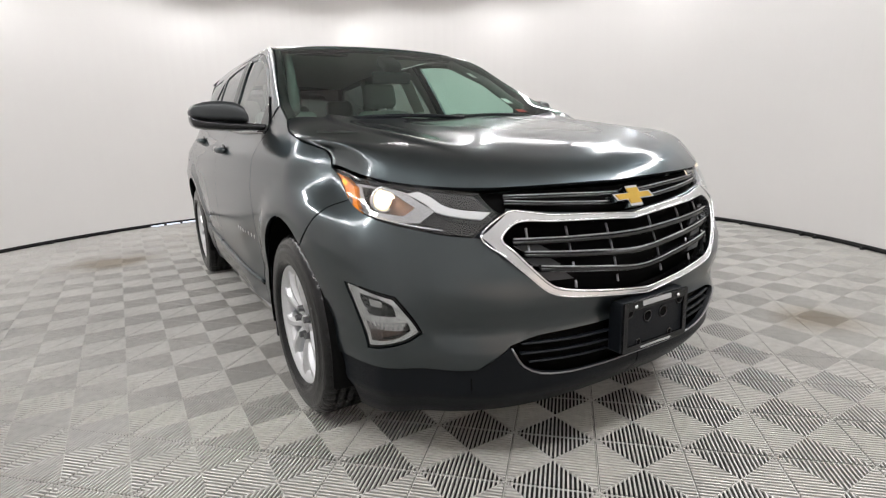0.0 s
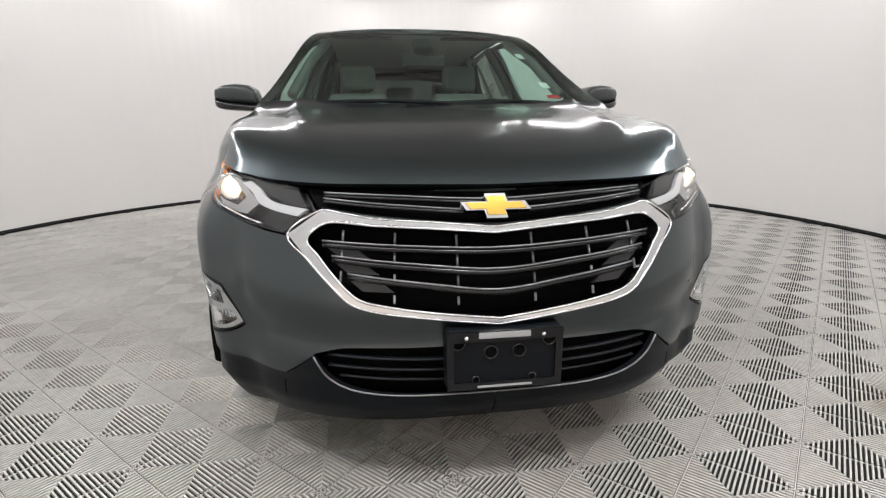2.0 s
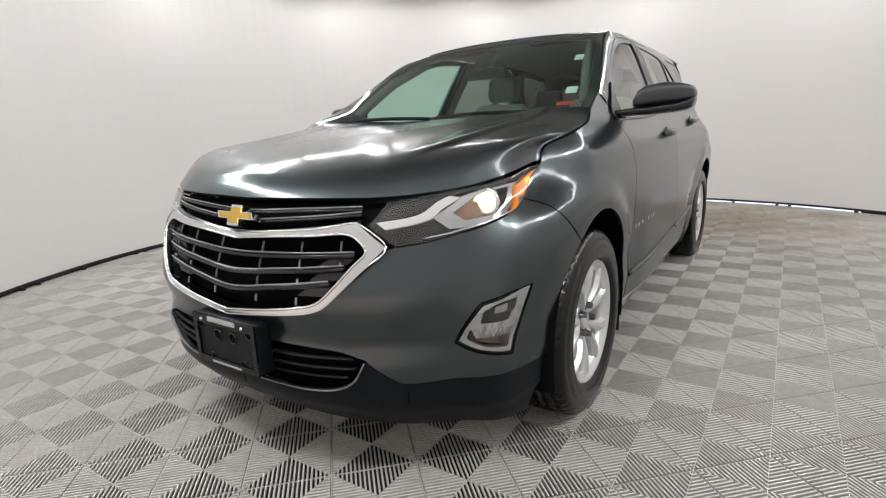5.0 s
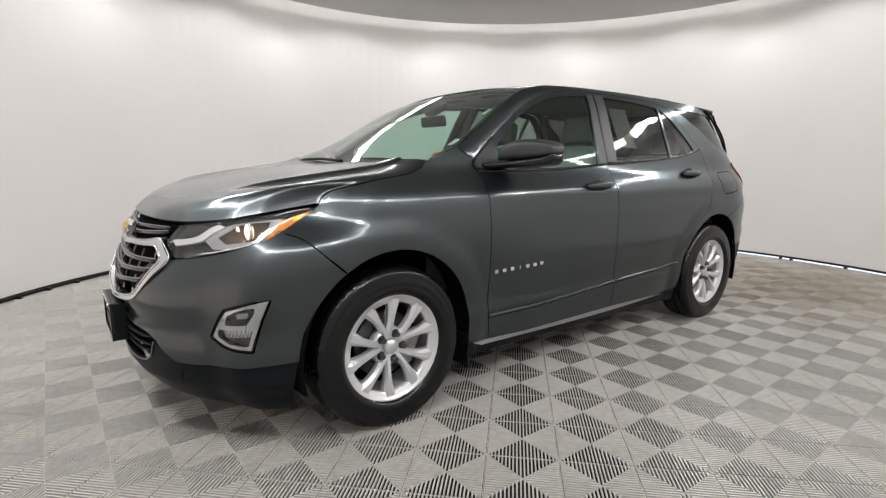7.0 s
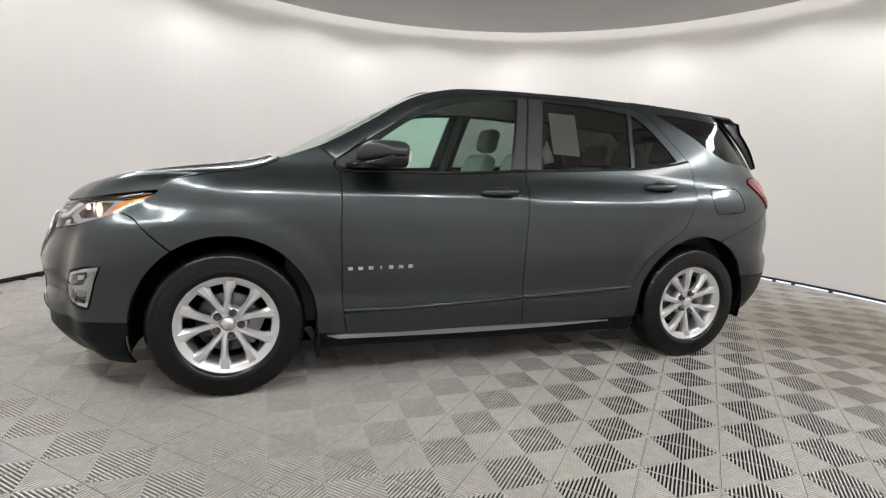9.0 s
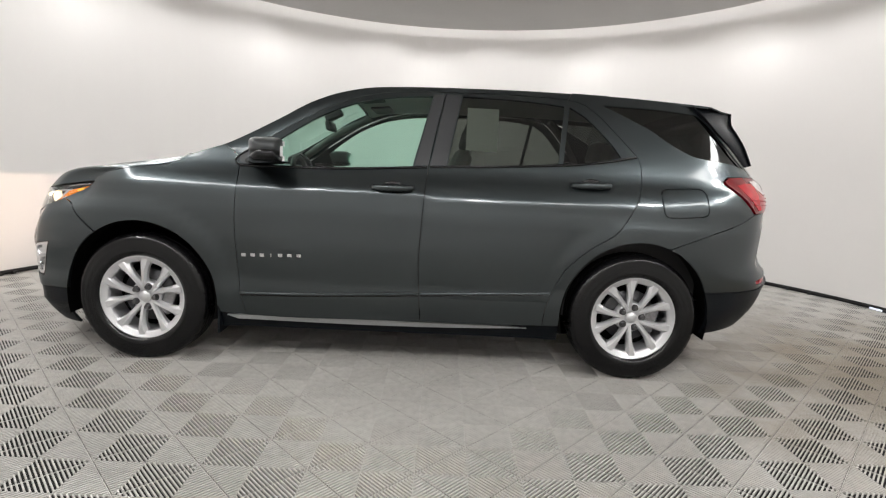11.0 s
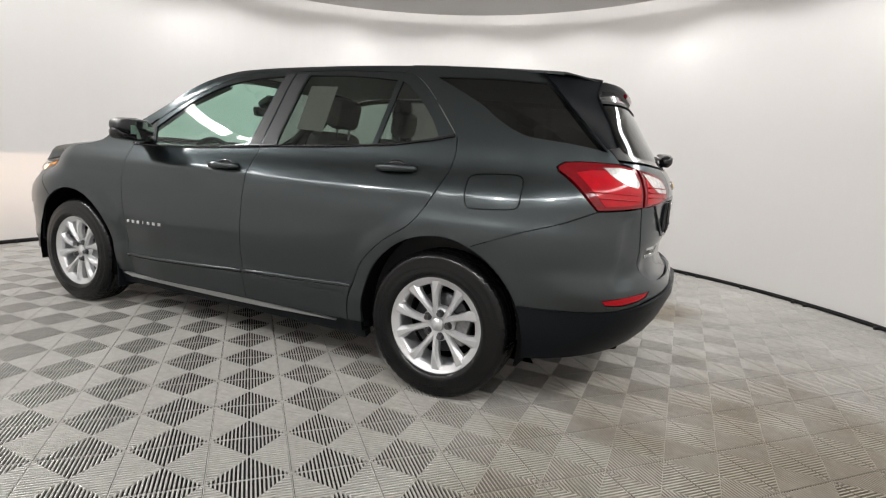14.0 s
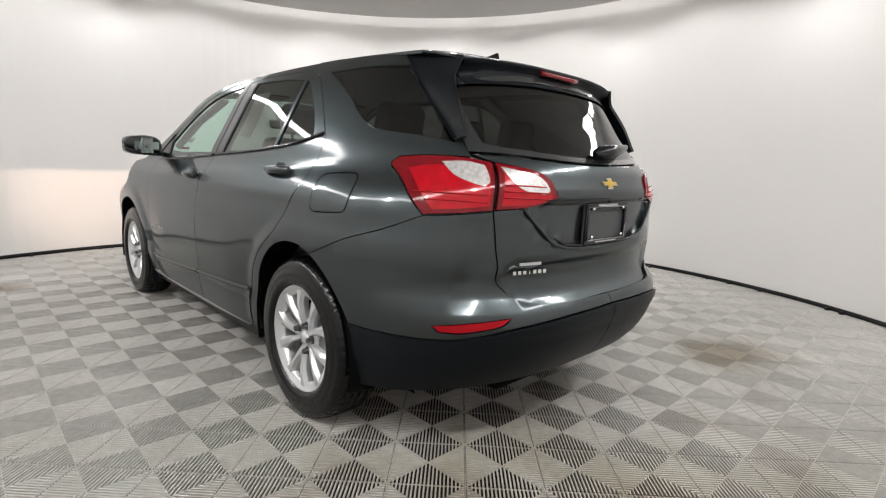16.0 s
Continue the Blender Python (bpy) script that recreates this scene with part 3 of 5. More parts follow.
TAIL_OUT = [(-1.799, 1.112, 1), (-1.796, 1.129, 1), (-1.820, 1.150, 1), (-1.90, 1.156), (-2.02, 1.154), (-2.116, 1.139, 1), (-2.130, 1.06), (-2.143, 0.976, 1), (-2.05, 0.964), (-1.947, 0.955, 1)]
TAIL_IN = [(-2.124, 1.138, 1), (-2.25, 1.119), (-2.315, 1.090), (-2.362, 1.022, 1), (-2.269, 0.989), (-2.151, 0.977, 1), (-2.138, 1.06)]
quarters = sheets("quarter_panel", PAINT, car, seq(DOOR_REAR, DOOR_TOP_R[:5], [DOOR_TOP_R[4], (-1.0, 1.597)], [(-1.0, 1.597), (-1.2, 1.590), (-1.6, 1.568), (-1.80, 1.553)], HATCH_SEAM,
                  [(-2.055, 1.157), (-1.90, 1.158), (-1.820, 1.152)], [(-1.820, 1.152), (-1.794, 1.130)], [(-1.794, 1.130), (-1.797, 1.112)], [(-1.797, 1.112), (-1.947, 0.953)], REAR_SEAM[::-1], [REAR_SEAM[0], arch(AXR, 111, 180)[0]],
                  arch(AXR, 111, -8.6), [arch(AXR, -8.6, 0)[0], DOOR_REAR[0]]), [DGLASS, FUEL])
roof_line, door_line = spline(ROOF_EDGE), spline(DOOR_TOP_F + DOOR_TOP_R[4:-1])
def pillar_round(u, z):
    d = np.clip((roof_line(u) - z) / np.maximum(roof_line(u) - door_line(u), 0.02), 0, 1)
    return 0.005 * 4 * d * (1 - d) * sstep(-0.9, -0.3, u)


sheets("roof_rail", PAINT, car, seq(ROOF_EDGE[:9] + [(-1.0, 1.597)], [(-1.0, 1.597), DOOR_TOP_R[4]], DOOR_TOP_R[4:], DOOR_TOP_F, [DOOR_FRONT[0], ROOF_EDGE[0]]), gap=0.0015, bend=pillar_round)
sheets("fuel_door", PAINT, quarters, FUEL, gap=0.003)
sheets("side_glass", DEEP_PRIVACY, quarters, DGLASS, off=-0.004, gap=0.0, depth=0.004)
sheets("window", GLASS, front_doors, WIN_F, off=-0.006, gap=-0.004, depth=0.004)
sheets("window", PRIVACY, rear_doors, WIN_R, off=-0.006, gap=-0.004, depth=0.004)
sheets("quarter_window", PRIVACY, rear_doors, WIN_Q, off=-0.006, gap=-0.004, depth=0.004)
sheets("pillar_cover", SATIN, front_doors, [(-0.112, 1.142, 1), (-0.186, 1.145, 1), (-0.262, 1.552, 1), (-0.200, 1.551, 1)], off=0.002, depth=0.004)
sheets("pillar_cover", SATIN, rear_doors, [(-0.196, 1.146, 1), (-0.286, 1.15, 1), (-0.36, 1.554, 1), (-0.272, 1.555, 1)], off=0.002, depth=0.004)
sheets("mirror_sail", SATIN, front_doors, [(0.85, 1.152, 1), (0.80, 1.182), (0.705, 1.245, 1), (0.672, 1.108, 1), (0.80, 1.106, 1), (0.845, 1.12)], off=0.003, depth=0.006)
for line, owner in (([(0.84, 1.098), (0.3, 1.106), (-0.18, 1.134)], front_doors), ([(-0.196, 1.136), (-0.6, 1.156), (-1.0, 1.184), (-1.2, 1.212), (-1.34, 1.240)], rear_doors)):
    a = skin_rod("belt_moulding", line, 0.0075, BLACK_GLOSS, owner[0], 0.003)
    b = a.copy()
    b.data = a.data.copy()
    b.data.transform(Matrix.Diagonal((1, -1, 1, 1)))
    b.data.flip_normals()
    b.parent = owner[1]
    scene.collection.objects.link(b)
sail_trim = through_points([(0.70, 1.262), (0.80, 1.188), (0.856, 1.146), (0.868, 1.125), (0.855, 1.106), (0.80, 1.100)], 0.02, False)
for s, door in zip((1, -1), front_doors):
    tube("sail_trim", (skin(sail_trim[:, 0], sail_trim[:, 1]) + skin_normal(sail_trim[:, 0], sail_trim[:, 1]) * 0.004) * (1, s, 1), 0.0055, BLACK_GLOSS, door, sides=6)
for outline, owner in (([(0.820, 0.402, 1), (0.3, 0.420), (-0.155, 0.443, 1), (-0.172, 0.29, 1), (0.803, 0.29, 1), (0.812, 0.36)], front_doors),
                       ([(-0.175, 0.445, 1), (-0.5, 0.459), (-0.893, 0.476, 1), (-0.872, 0.40), (-0.862, 0.29, 1), (-0.180, 0.29, 1)], rear_doors)):
    sheets("lower_door", PAINT, owner, outline, off=0.005, depth=0.010, gap=0.003, bend=lambda u, z: flare(u, z) - 0.42 * np.maximum(0, 0.435 - z))
for line, owner in ((SILL_LINE[:3], front_doors), ([(-0.176, 0.447)] + SILL_LINE[3:], rear_doors)):
    d = through_points(line, 0.03, False)
    P = skin(d[:, 0], d[:, 1]) + skin_normal(d[:, 0], d[:, 1]) * (0.005 + flare(d[:, 0], d[:, 1]))[:, None]
    for s, o in zip((1, -1), owner):
        tube("door_crease", P * (1, s, 1), 0.0095, PAINT, o, flat=0.8)
        # Black rod paints the shadow line beneath the crease.
        tube("crease_joint", P * (1, s, 1) + (0, -0.003 * s, -0.0125), 0.0045, BLACK_GLOSS, o, sides=6)
sills = sheets("sill", BLACK_MATTE, car, [(0.955, 0.281, 1), (-0.955, 0.281, 1), (-0.955, 0.19, 1), (0.955, 0.19, 1)], off=-0.012, depth=0.05)
sheets("sill_strip", SILL_SILVER, sills, [(0.90, 0.272, 1), (0.2, 0.276), (-0.62, 0.274), (-0.78, 0.262, 1), (-0.3, 0.245), (0.2, 0.240), (0.84, 0.246, 1)], off=0.004, depth=0.02)

# nose
bumper_half = [(UF, 0.548, 1), (2.494, 0.570), (2.37, 0.588), (2.317, 0.610), (2.274, 0.660), (2.228, 0.720), (2.186, 0.770, 1)] + [corner(LAMP_LOW[0])] + LAMP_LOW[1:-1] + \
    [corner(FRONT_SEAM[0])] + FRONT_SEAM[1:-1] + [corner(arch(AXF, 56.5, 0)[0])] + arch(AXF, 56.5, 5.0, 10)[1:] + [corner(CLAD_FRONT[0])] + CLAD_FRONT[1:] + [(2.215, 0.452, 1), (2.289, 0.473), (2.506, 0.476), (UF, 0.478, 1)]
# the left half runs from the middle's top out to the wheel and back along the lower edge
scoop = lambda u, z: (0.008 * np.exp(-((z - 0.63) / 0.06) ** 2) - 0.017 * np.exp(-((z - 0.50) / 0.05) ** 2)) * sstep(1.99, 2.08, u)
fb_left = panel_data(bumper_half, [FOG], bend=scoop)
fb_right = flipped(fb_left)
k = len(fb_left[0])
front_bumper = obj("front_bumper", np.vstack([fb_left[0], fb_right[0]]), list(fb_left[1]) + [tuple(i + k for i in f) for f in fb_right[1]], PAINT, car, smooth=True,
                   normals=np.vstack([fb_left[2], fb_right[2]]))
clad = [corner(CLAD_FRONT[0])] + CLAD_FRONT[1:] + [(2.213, 0.450, 1), (2.25, 0.385), (2.30, 0.352), (2.384, 0.337), (2.503, 0.333), (UF, 0.333, 1), (UF, 0.215, 1), (2.40, 0.213), (2.118, 0.195), (1.90, 0.175), (u_at(1.765, 0.165), 0.165, 1)]
lip_bend = lambda u, z: 0.012 * np.exp(-((z - 0.30) / 0.03) ** 2) - 0.006
fc = panel_data(clad, off=0.002, bend=lip_bend)
fr = flipped(fc)
k = len(fc[0])
obj("lower_cladding", np.vstack([fc[0], fr[0]]), list(fc[1]) + [tuple(i + k for i in f) for f in fr[1]], BLACK_MATTE, front_bumper, smooth=True, label="textured black lower bumper", normals=np.vstack([fc[2], fr[2]]))

# grille
GR_OUT = [(UF, 0.790, 1), (2.497, 0.806), (2.378, 0.816), (2.30, 0.832), (2.262, 0.836, 1), (2.184, 0.774, 1), (2.228, 0.716), (2.274, 0.656), (2.317, 0.606), (2.37, 0.586), (2.494, 0.566), (UF, 0.544, 1)]
GR_IN = [(UF, 0.776, 1), (2.50, 0.790), (2.378, 0.799), (2.277, 0.806, 1), (2.230, 0.763), (2.253, 0.726), (2.291, 0.668), (2.333, 0.619), (2.387, 0.601), (2.494, 0.581), (UF, 0.560, 1)]
grille = sheet("grille", DARK_LINER, car, both(GR_OUT, UF), off=-0.07, depth=0.0, gap=0.004, label="black radiator grille with bright frame")
sheet("grille_frame", CHROME, grille, both(GR_OUT, UF), [both(GR_IN, UF)], off=0.010, depth=0.05, gap=0.001, step=0.02, label="chrome grille frame")
for zc, ue, ze in ((0.734, 2.262, 0.757), (0.681, 2.282, 0.720), (0.628, 2.314, 0.676)):
    half = [(ue, ze), ((ue + UF) / 2, (ze + zc) / 2 - 0.002), (UF, zc)]
    line = half + [(2 * UF - p[0], p[1]) for p in half[-2::-1]]
    skin_rod("grille_bar", line, 0.020, BLACK_GLOSS, grille, -0.018, flat=0.5)
    skin_rod("bar_edge", [(p[0], p[1] + 0.006) for p in line], 0.0026, STEEL, grille, 0.0005, sides=6)
for s in (-1, 1):
    for du, lean in ((0.09, 0.01), (0.23, 0.03), (0.345, 0.05)):
        for zt, zb in ((0.772, 0.742), (0.722, 0.692), (0.668, 0.638), (0.612, 0.59)):
            q = 0.06 * du
            if du > 0.3 and zb < 0.6:
                continue
            skin_rod("grille_divider", [(UF + s * (du + lean * (0.76 - zt) * 2), zt + q), (UF + s * (du + lean * (0.76 - zb) * 2), zb + q)], 0.0035, STEEL, grille, -0.018, sides=6)
for zt, zb, e in ((0.752, 0.726, 2.262), (0.713, 0.684, 2.28), (0.668, 0.636, 2.31)):
    sheets("grille_wedge", SATIN, grille, [(e, zt, 1), (e + 0.065, zt - 0.003, 1), (e + 0.10, zb - 0.004, 1), (e + 0.03, zb, 1)], off=-0.022, depth=0.01, gap=0.0)
for loop, rad in ((GR_IN, 0.004), (GR_OUT, 0.003)):
    half = [p[:2] for p in loop]
    line = half + [(2 * UF - p[0], p[1]) for p in half[-2:0:-1]]
    d = through_points([(*p, 1) if i in (0, len(half) - 1) else p for i, p in enumerate(line)], 0.02)
    tube("frame_edge", skin(d[:, 0], d[:, 1]) + skin_normal(d[:, 0], d[:, 1]) * 0.010, rad, CHROME, grille, closed=True, sides=8)
UP = [(UF, 0.893, 1), (2.427, 0.902), (2.262, 0.903), (2.205, 0.905, 1), (2.236, 0.862), (2.262, 0.840, 1), (2.378, 0.820), (2.497, 0.810), (UF, 0.795, 1)]
upper = sheet("upper_grille", DARK_LINER, car, both(UP, UF), off=-0.035, depth=0.0, gap=0.0, label="gloss black upper grille with thin bright bars")
for f in (0.36, 0.66):
    half = [(2.262, 0.897 - 0.048 * f), (2.42, 0.900 - 0.078 * f), (UF, 0.893 - 0.092 * f)]
    line = half + [(2 * UF - p[0], p[1]) for p in half[-2::-1]]
    skin_rod("grille_bar", line, 0.011, BLACK_GLOSS, upper, -0.012, flat=0.6)
    skin_rod("bar_edge", [(p[0], p[1] + 0.0045) for p in line], 0.0022, STEEL, upper, -0.002, sides=6)
skin_rod("grille_lip", [(2.262, 0.842), (2.378, 0.822), (UF, 0.797), (2 * UF - 2.378, 0.822), (2 * UF - 2.262, 0.842)], 0.010, PAINT, upper, -0.004, flat=0.7)
LOW_BACK = [(UF, 0.52, 1), (2.506, 0.52), (2.26, 0.515), (2.13, 0.48, 1), (2.16, 0.34), (2.25, 0.29), (2.384, 0.278), (2.503, 0.275), (UF, 0.275, 1)]
lower = sheet("lower_grille", DARK_LINER, car, both(LOW_BACK, UF), off=-0.05, depth=0.0, gap=0.0, label="black lower air intake with slats")
for z in (0.372, 0.405, 0.44):
    e = 2.27 if z < 0.4 else 2.245
    skin_rod("slat", [(e, z + 0.012), (2.45, z), (UF, z - 0.004), (2 * UF - 2.45, z), (2 * UF - e, z + 0.012)], 0.010, BLACK_MATTE, lower, -0.022, flat=0.45)
low_edge = [(2.216, 0.448), (2.25, 0.384), (2.30, 0.351), (2.384, 0.336), (2.503, 0.332), (UF, 0.332)]
skin_rod("bright_edge", low_edge + [(2 * UF - p[0], p[1]) for p in low_edge[-2::-1]], 0.003, STEEL, lower, 0.002, sides=6)


def bow_tie(name, centre_u, centre_z, width, parent, off, material_in, material_edge):
    """The maker's mark as a plain slanted cross, bright edged."""
    h = width * 0.36
    def cross(k):
        return [(-0.5 * k, -0.17 * k), (-0.13, -0.17 * k), (-0.16, -0.5 * k), (0.16 - 0.02, -0.5 * k), (0.17, -0.17 * k), (0.42 * k, -0.17 * k), (0.5 * k, 0.17 * k), (0.13, 0.17 * k),
                (0.16, 0.5 * k), (-0.14, 0.5 * k), (-0.17, 0.17 * k), (-0.42 * k, 0.17 * k)]
    outer = [(centre_u + x * width, centre_z + y * h, 1) for x, y in cross(1.0)]
    inner = [(centre_u + x * width * 0.86, centre_z + y * h * 0.74, 1) for x, y in cross(1.0)]
    b = sheet(name, material_edge, parent, outer, off=off, depth=0.03, gap=0.0, label="gold cross-shaped badge with bright rim")
    sheet("badge_face", material_in, b, inner, off=off + 0.003, depth=0.004, gap=0.0)
    return b


bow_tie("badge", UF, 0.836, 0.165, upper, 0.034, GOLD, CHROME)

# headlights
HL = [corner(LAMP_LOW[0])] + LAMP_LOW[1:] + [(1.78, 0.915), (1.735, 0.945), (1.702, 0.969, 1)] + LAMP_TOP[::-1][1:-2] + [corner(LAMP_TOP[1]), corner(LAMP_TOP[0])]
heads = sheets("headlight", BLACK_GLOSS, car, HL, off=-0.055, depth=0.0, gap=0.0, label="lit projector headlight under a clear lens")
sheets("lens", LENS, heads, HL, off=0.002, depth=0.05, gap=0.003, step=0.03)
AMBER_LAMP = [(1.834, 0.922, 1), (1.77, 0.942), (1.714, 0.958, 1), (1.722, 0.936), (1.808, 0.876), (1.847, 0.862), (1.886, 0.850, 1), (1.862, 0.877), (1.849, 0.898)]
sheets("amber_reflector", AMBER, heads, AMBER_LAMP, off=-0.006, depth=0.02)
sheets("amber_bulb", AMBER_LIT, heads, [(1.792, 0.928, 1), (1.761, 0.938, 1), (1.756, 0.925, 1), (1.786, 0.918, 1)], off=-0.003, depth=0.006, gap=0.0)
sheets("side_bulb", REFLECTOR, heads, [(1.842, 0.884, 1), (1.822, 0.889, 1), (1.824, 0.877, 1), (1.848, 0.868, 1)], off=-0.003, depth=0.006, gap=0.0)
CAVITY = [(2.039, 0.863, 1), (1.98, 0.905, 1), (1.943, 0.914), (1.864, 0.919, 1), (1.881, 0.887), (1.905, 0.859, 1), (1.958, 0.847), (2.005, 0.838, 1)]
sheets("chrome_bezel", REFLECTOR, heads, [(2.090, 0.853, 1), (2.039, 0.887), (2.018, 0.905, 1), (1.977, 0.916), (1.858, 0.927), (1.822, 0.928, 1), (1.839, 0.901), (1.858, 0.882), (1.903, 0.846, 1), (1.956, 0.832), (2.003, 0.818, 1),
       (2.044, 0.818, 1)], [CAVITY], off=-0.016, depth=0.03, gap=0.0, step=0.02)
sheets("lamp_bowl", BROWN_BOWL, heads, CAVITY, off=-0.050, depth=0.0, gap=0.0)
skin_top = [(1.858, 0.940), (1.80, 0.953), (1.73, 0.962)]
skin_low = [(2.10, 0.797), (2.02, 0.811), (1.93, 0.838), (1.85, 0.869)]
for line in (skin_top, skin_low):
    d = through_points(line, 0.03, False)
    P = skin(d[:, 0], d[:, 1]) - skin_normal(d[:, 0], d[:, 1]) * 0.010
    for s, h in zip((1, -1), heads):
        tube("bright_strip", P * (1, s, 1), 0.0032, CHROME, h, sides=6)
sheets("running_light", DRL, heads, [(2.225, 0.843, 1), (2.146, 0.855), (2.110, 0.868), (2.082, 0.892), (2.050, 0.908, 1), (2.020, 0.902, 1), (2.067, 0.874), (2.091, 0.850), (2.138, 0.835), (2.200, 0.824, 1)], off=-0.011, depth=0.012, gap=0.0, step=0.02)
sheets("inner_trim", BLACK_GLOSS, heads, [(2.225, 0.853, 1), (2.19, 0.892, 1), (2.07, 0.910, 1), (2.12, 0.874), (2.215, 0.850, 1)], off=-0.02, depth=0.01, gap=0.0)
for s, h in zip((1, -1), heads):
    c = skin(np.array(1.939), np.array(0.889)) + skin_normal(np.array(1.939), np.array(0.889)) * -0.03
    bm = bmesh.new()
    bmesh.ops.create_uvsphere(bm, u_segments=24, v_segments=12, radius=0.031)
    bm.transform(Matrix.Translation((c[0], c[1] * s, c[2])) @ Matrix.Diagonal((0.5, 1, 1, 1)))
    part("projector", bm, BULB, h, "lit projector lens", smooth=True)
    ring = [(c[0] + 0.004, c[1] * s + 0.037 * math.cos(a), c[2] + 0.037 * math.sin(a)) for a in np.linspace(0, 2 * math.pi, 28, endpoint=False)]
    tube("projector_ring", ring, 0.006, CHROME, h, closed=True)

# fog lamps
fogs = sheets("fog_lamp", BLACK_GLOSS, car, FOG, off=-0.05, depth=0.0, gap=0.0, label="fog lamp in a chrome bezel")
FOG_MID = [(1.822, 0.638, 1), (1.844, 0.538), (1.866, 0.452, 1), (1.91, 0.460), (1.954, 0.473), (1.989, 0.497, 1), (1.977, 0.529), (1.944, 0.600, 1), (1.87, 0.628)]
FOG_BOX = [(1.941, 0.583, 1), (1.906, 0.606), (1.859, 0.615, 1), (1.860, 0.588), (1.877, 0.551, 1), (1.945, 0.547, 1)]
FOG_LOW = [(1.968, 0.528, 1), (1.860, 0.528, 1), (1.872, 0.468, 1), (1.91, 0.471), (1.942, 0.480), (1.972, 0.501, 1)]
sheets("fog_surround", BLACK_GLOSS, fogs, FOG, [FOG_MID], off=-0.004, depth=0.045, gap=0.003, step=0.02)
sheets("fog_bezel", CHROME, fogs, FOG_MID, [FOG_BOX, FOG_LOW], off=-0.003, depth=0.030, gap=0.0, step=0.02)
sheets("fog_rim", CHROME, fogs, FOG, [FOG_MID], off=0.002, depth=0.006, gap=0.007, step=0.02)
sheets("fog_upper", BLACK_GLOSS, fogs, FOG_BOX, off=-0.024, depth=0.0, gap=0.0)
sheets("fog_window", REFLECTOR, fogs, [(1.912, 0.591, 1), (1.875, 0.595, 1), (1.875, 0.573, 1), (1.912, 0.570, 1)], off=-0.016, depth=0.006, gap=0.0)
sheets("fog_reflector", REFLECTOR, fogs, [(1.964, 0.525, 1), (1.863, 0.525, 1), (1.868, 0.497, 1), (1.953, 0.495, 1)], off=-0.020, depth=0.01, gap=0.0)
sheets("fog_bowl", BROWN_BOWL, fogs, [(1.960, 0.493, 1), (1.868, 0.495, 1), (1.874, 0.470, 1), (1.942, 0.482, 1)], off=-0.026, depth=0.0, gap=0.0)
for k in range(7):
    u = 1.876 + 0.013 * k
    d = np.array([(u, 0.523), (u + 0.001, 0.499)])
    P = skin(d[:, 0], d[:, 1]) - skin_normal(d[:, 0], d[:, 1]) * 0.018
    for s, h in zip((1, -1), fogs):
        tube("fog_rib", P * (1, s, 1), 0.0028, CHROME, h, sides=6)
sheets("fog_lens", LENS, fogs, FOG_MID, off=0.001, depth=0.0, gap=0.0)

# hood
centre_hood = spline([(0.0, 0.900), (0.03, 0.928), (0.08, 0.958), (0.16, 0.987), (0.28, 1.020), (0.5, 1.062), (0.72, 1.094), (1.0, 1.130)])
EDGE = ((1.698, 0.972), (1.745, 0.969), (1.839, 0.955), (1.907, 0.944), (2.074, 0.918), (2.200, 0.908), (2.262, 0.906), (2.427, 0.904), (UF, 0.900))
edge_pts = skin(np.array([p[0] for p in EDGE]), np.array([p[1] for p in EDGE]))
front_x = spline(list(zip(edge_pts[:, 1] / edge_pts[0, 1], edge_pts[:, 0] + 0.004)))
front_z = spline(list(zip(edge_pts[:, 1] / edge_pts[0, 1], [p[1] for p in EDGE])))
NOSE, RIM = float(front_x(0.0)), float(front_x(1.0))
seam_z = spline(HOOD_SEAM)
T, V = np.meshgrid(np.r_[0, 0.012, 0.03, 0.05, np.linspace(0.08, 1, 34)], np.linspace(-1, 1, 161), indexing="ij")
A = np.abs(V)
ex = 1.698 + (1.135 - 1.698) * T
ez = seam_z(ex) + 0.002
rim_edge = skin(ex, ez)
ex, ey = rim_edge[..., 0], rim_edge[..., 1] - 0.004
cx = NOSE + (1.215 - NOSE) * T
fx = (front_x(A) - NOSE) / (RIM - NOSE)
wt = 1 - sstep(0.0, 0.75, T)
HX = cx + (ex - cx) * (fx * wt + A**2.0 * (1 - wt))
fz = (front_z(A) - 0.900) / 0.072
w2 = 1 - sstep(0.0, 0.22, T)
cz = centre_hood(T)
HZ = cz + (ez - cz) * (fz * w2 + A**2.6 * (1 - w2))
HY = V * ey
blade = np.abs(HY) - spline([(1.10, 0.625), (1.53, 0.59), (1.77, 0.55), (1.97, 0.475), (2.2, 0.40)])(HX)
HZ = HZ + sstep(2.0, 1.7, HX) * np.where(blade < 0, 0.013 * np.exp(-((blade / 0.090) ** 2)), 0.013 * np.exp(-((blade / 0.014) ** 2)))
inward = (1 - A) * ey
HZ = HZ + 0.022 * (1 - np.exp(-inward / 0.035)) * np.exp(-inward / 0.30) * sstep(0.0, 0.10, T)
grid_sheet("hood", np.stack([HX, HY, HZ], -1), PAINT, car, flip=False, thick=0.015, label="hood with two soft raised creases")

# glass house
edge_line = spline(ROOF_EDGE)
S, V = np.meshgrid(np.linspace(0, 1, 26), np.linspace(-1, 1, 41), indexing="ij")
A = np.abs(V)
wx_e = 1.115 + (0.335 - 1.115) * S
wz_e = spline(COWL_EDGE + ROOF_EDGE[1:])(wx_e) + 0.002
wy_e = side_w(wz_e) - 0.006
wx_c = 1.19 + (0.325 - 1.19) * S
wz_c = 1.118 + (1.572 - 1.118) * S + 0.022 * np.sin(math.pi * S)
WX = wx_c + (wx_e - wx_c) * A**2.2
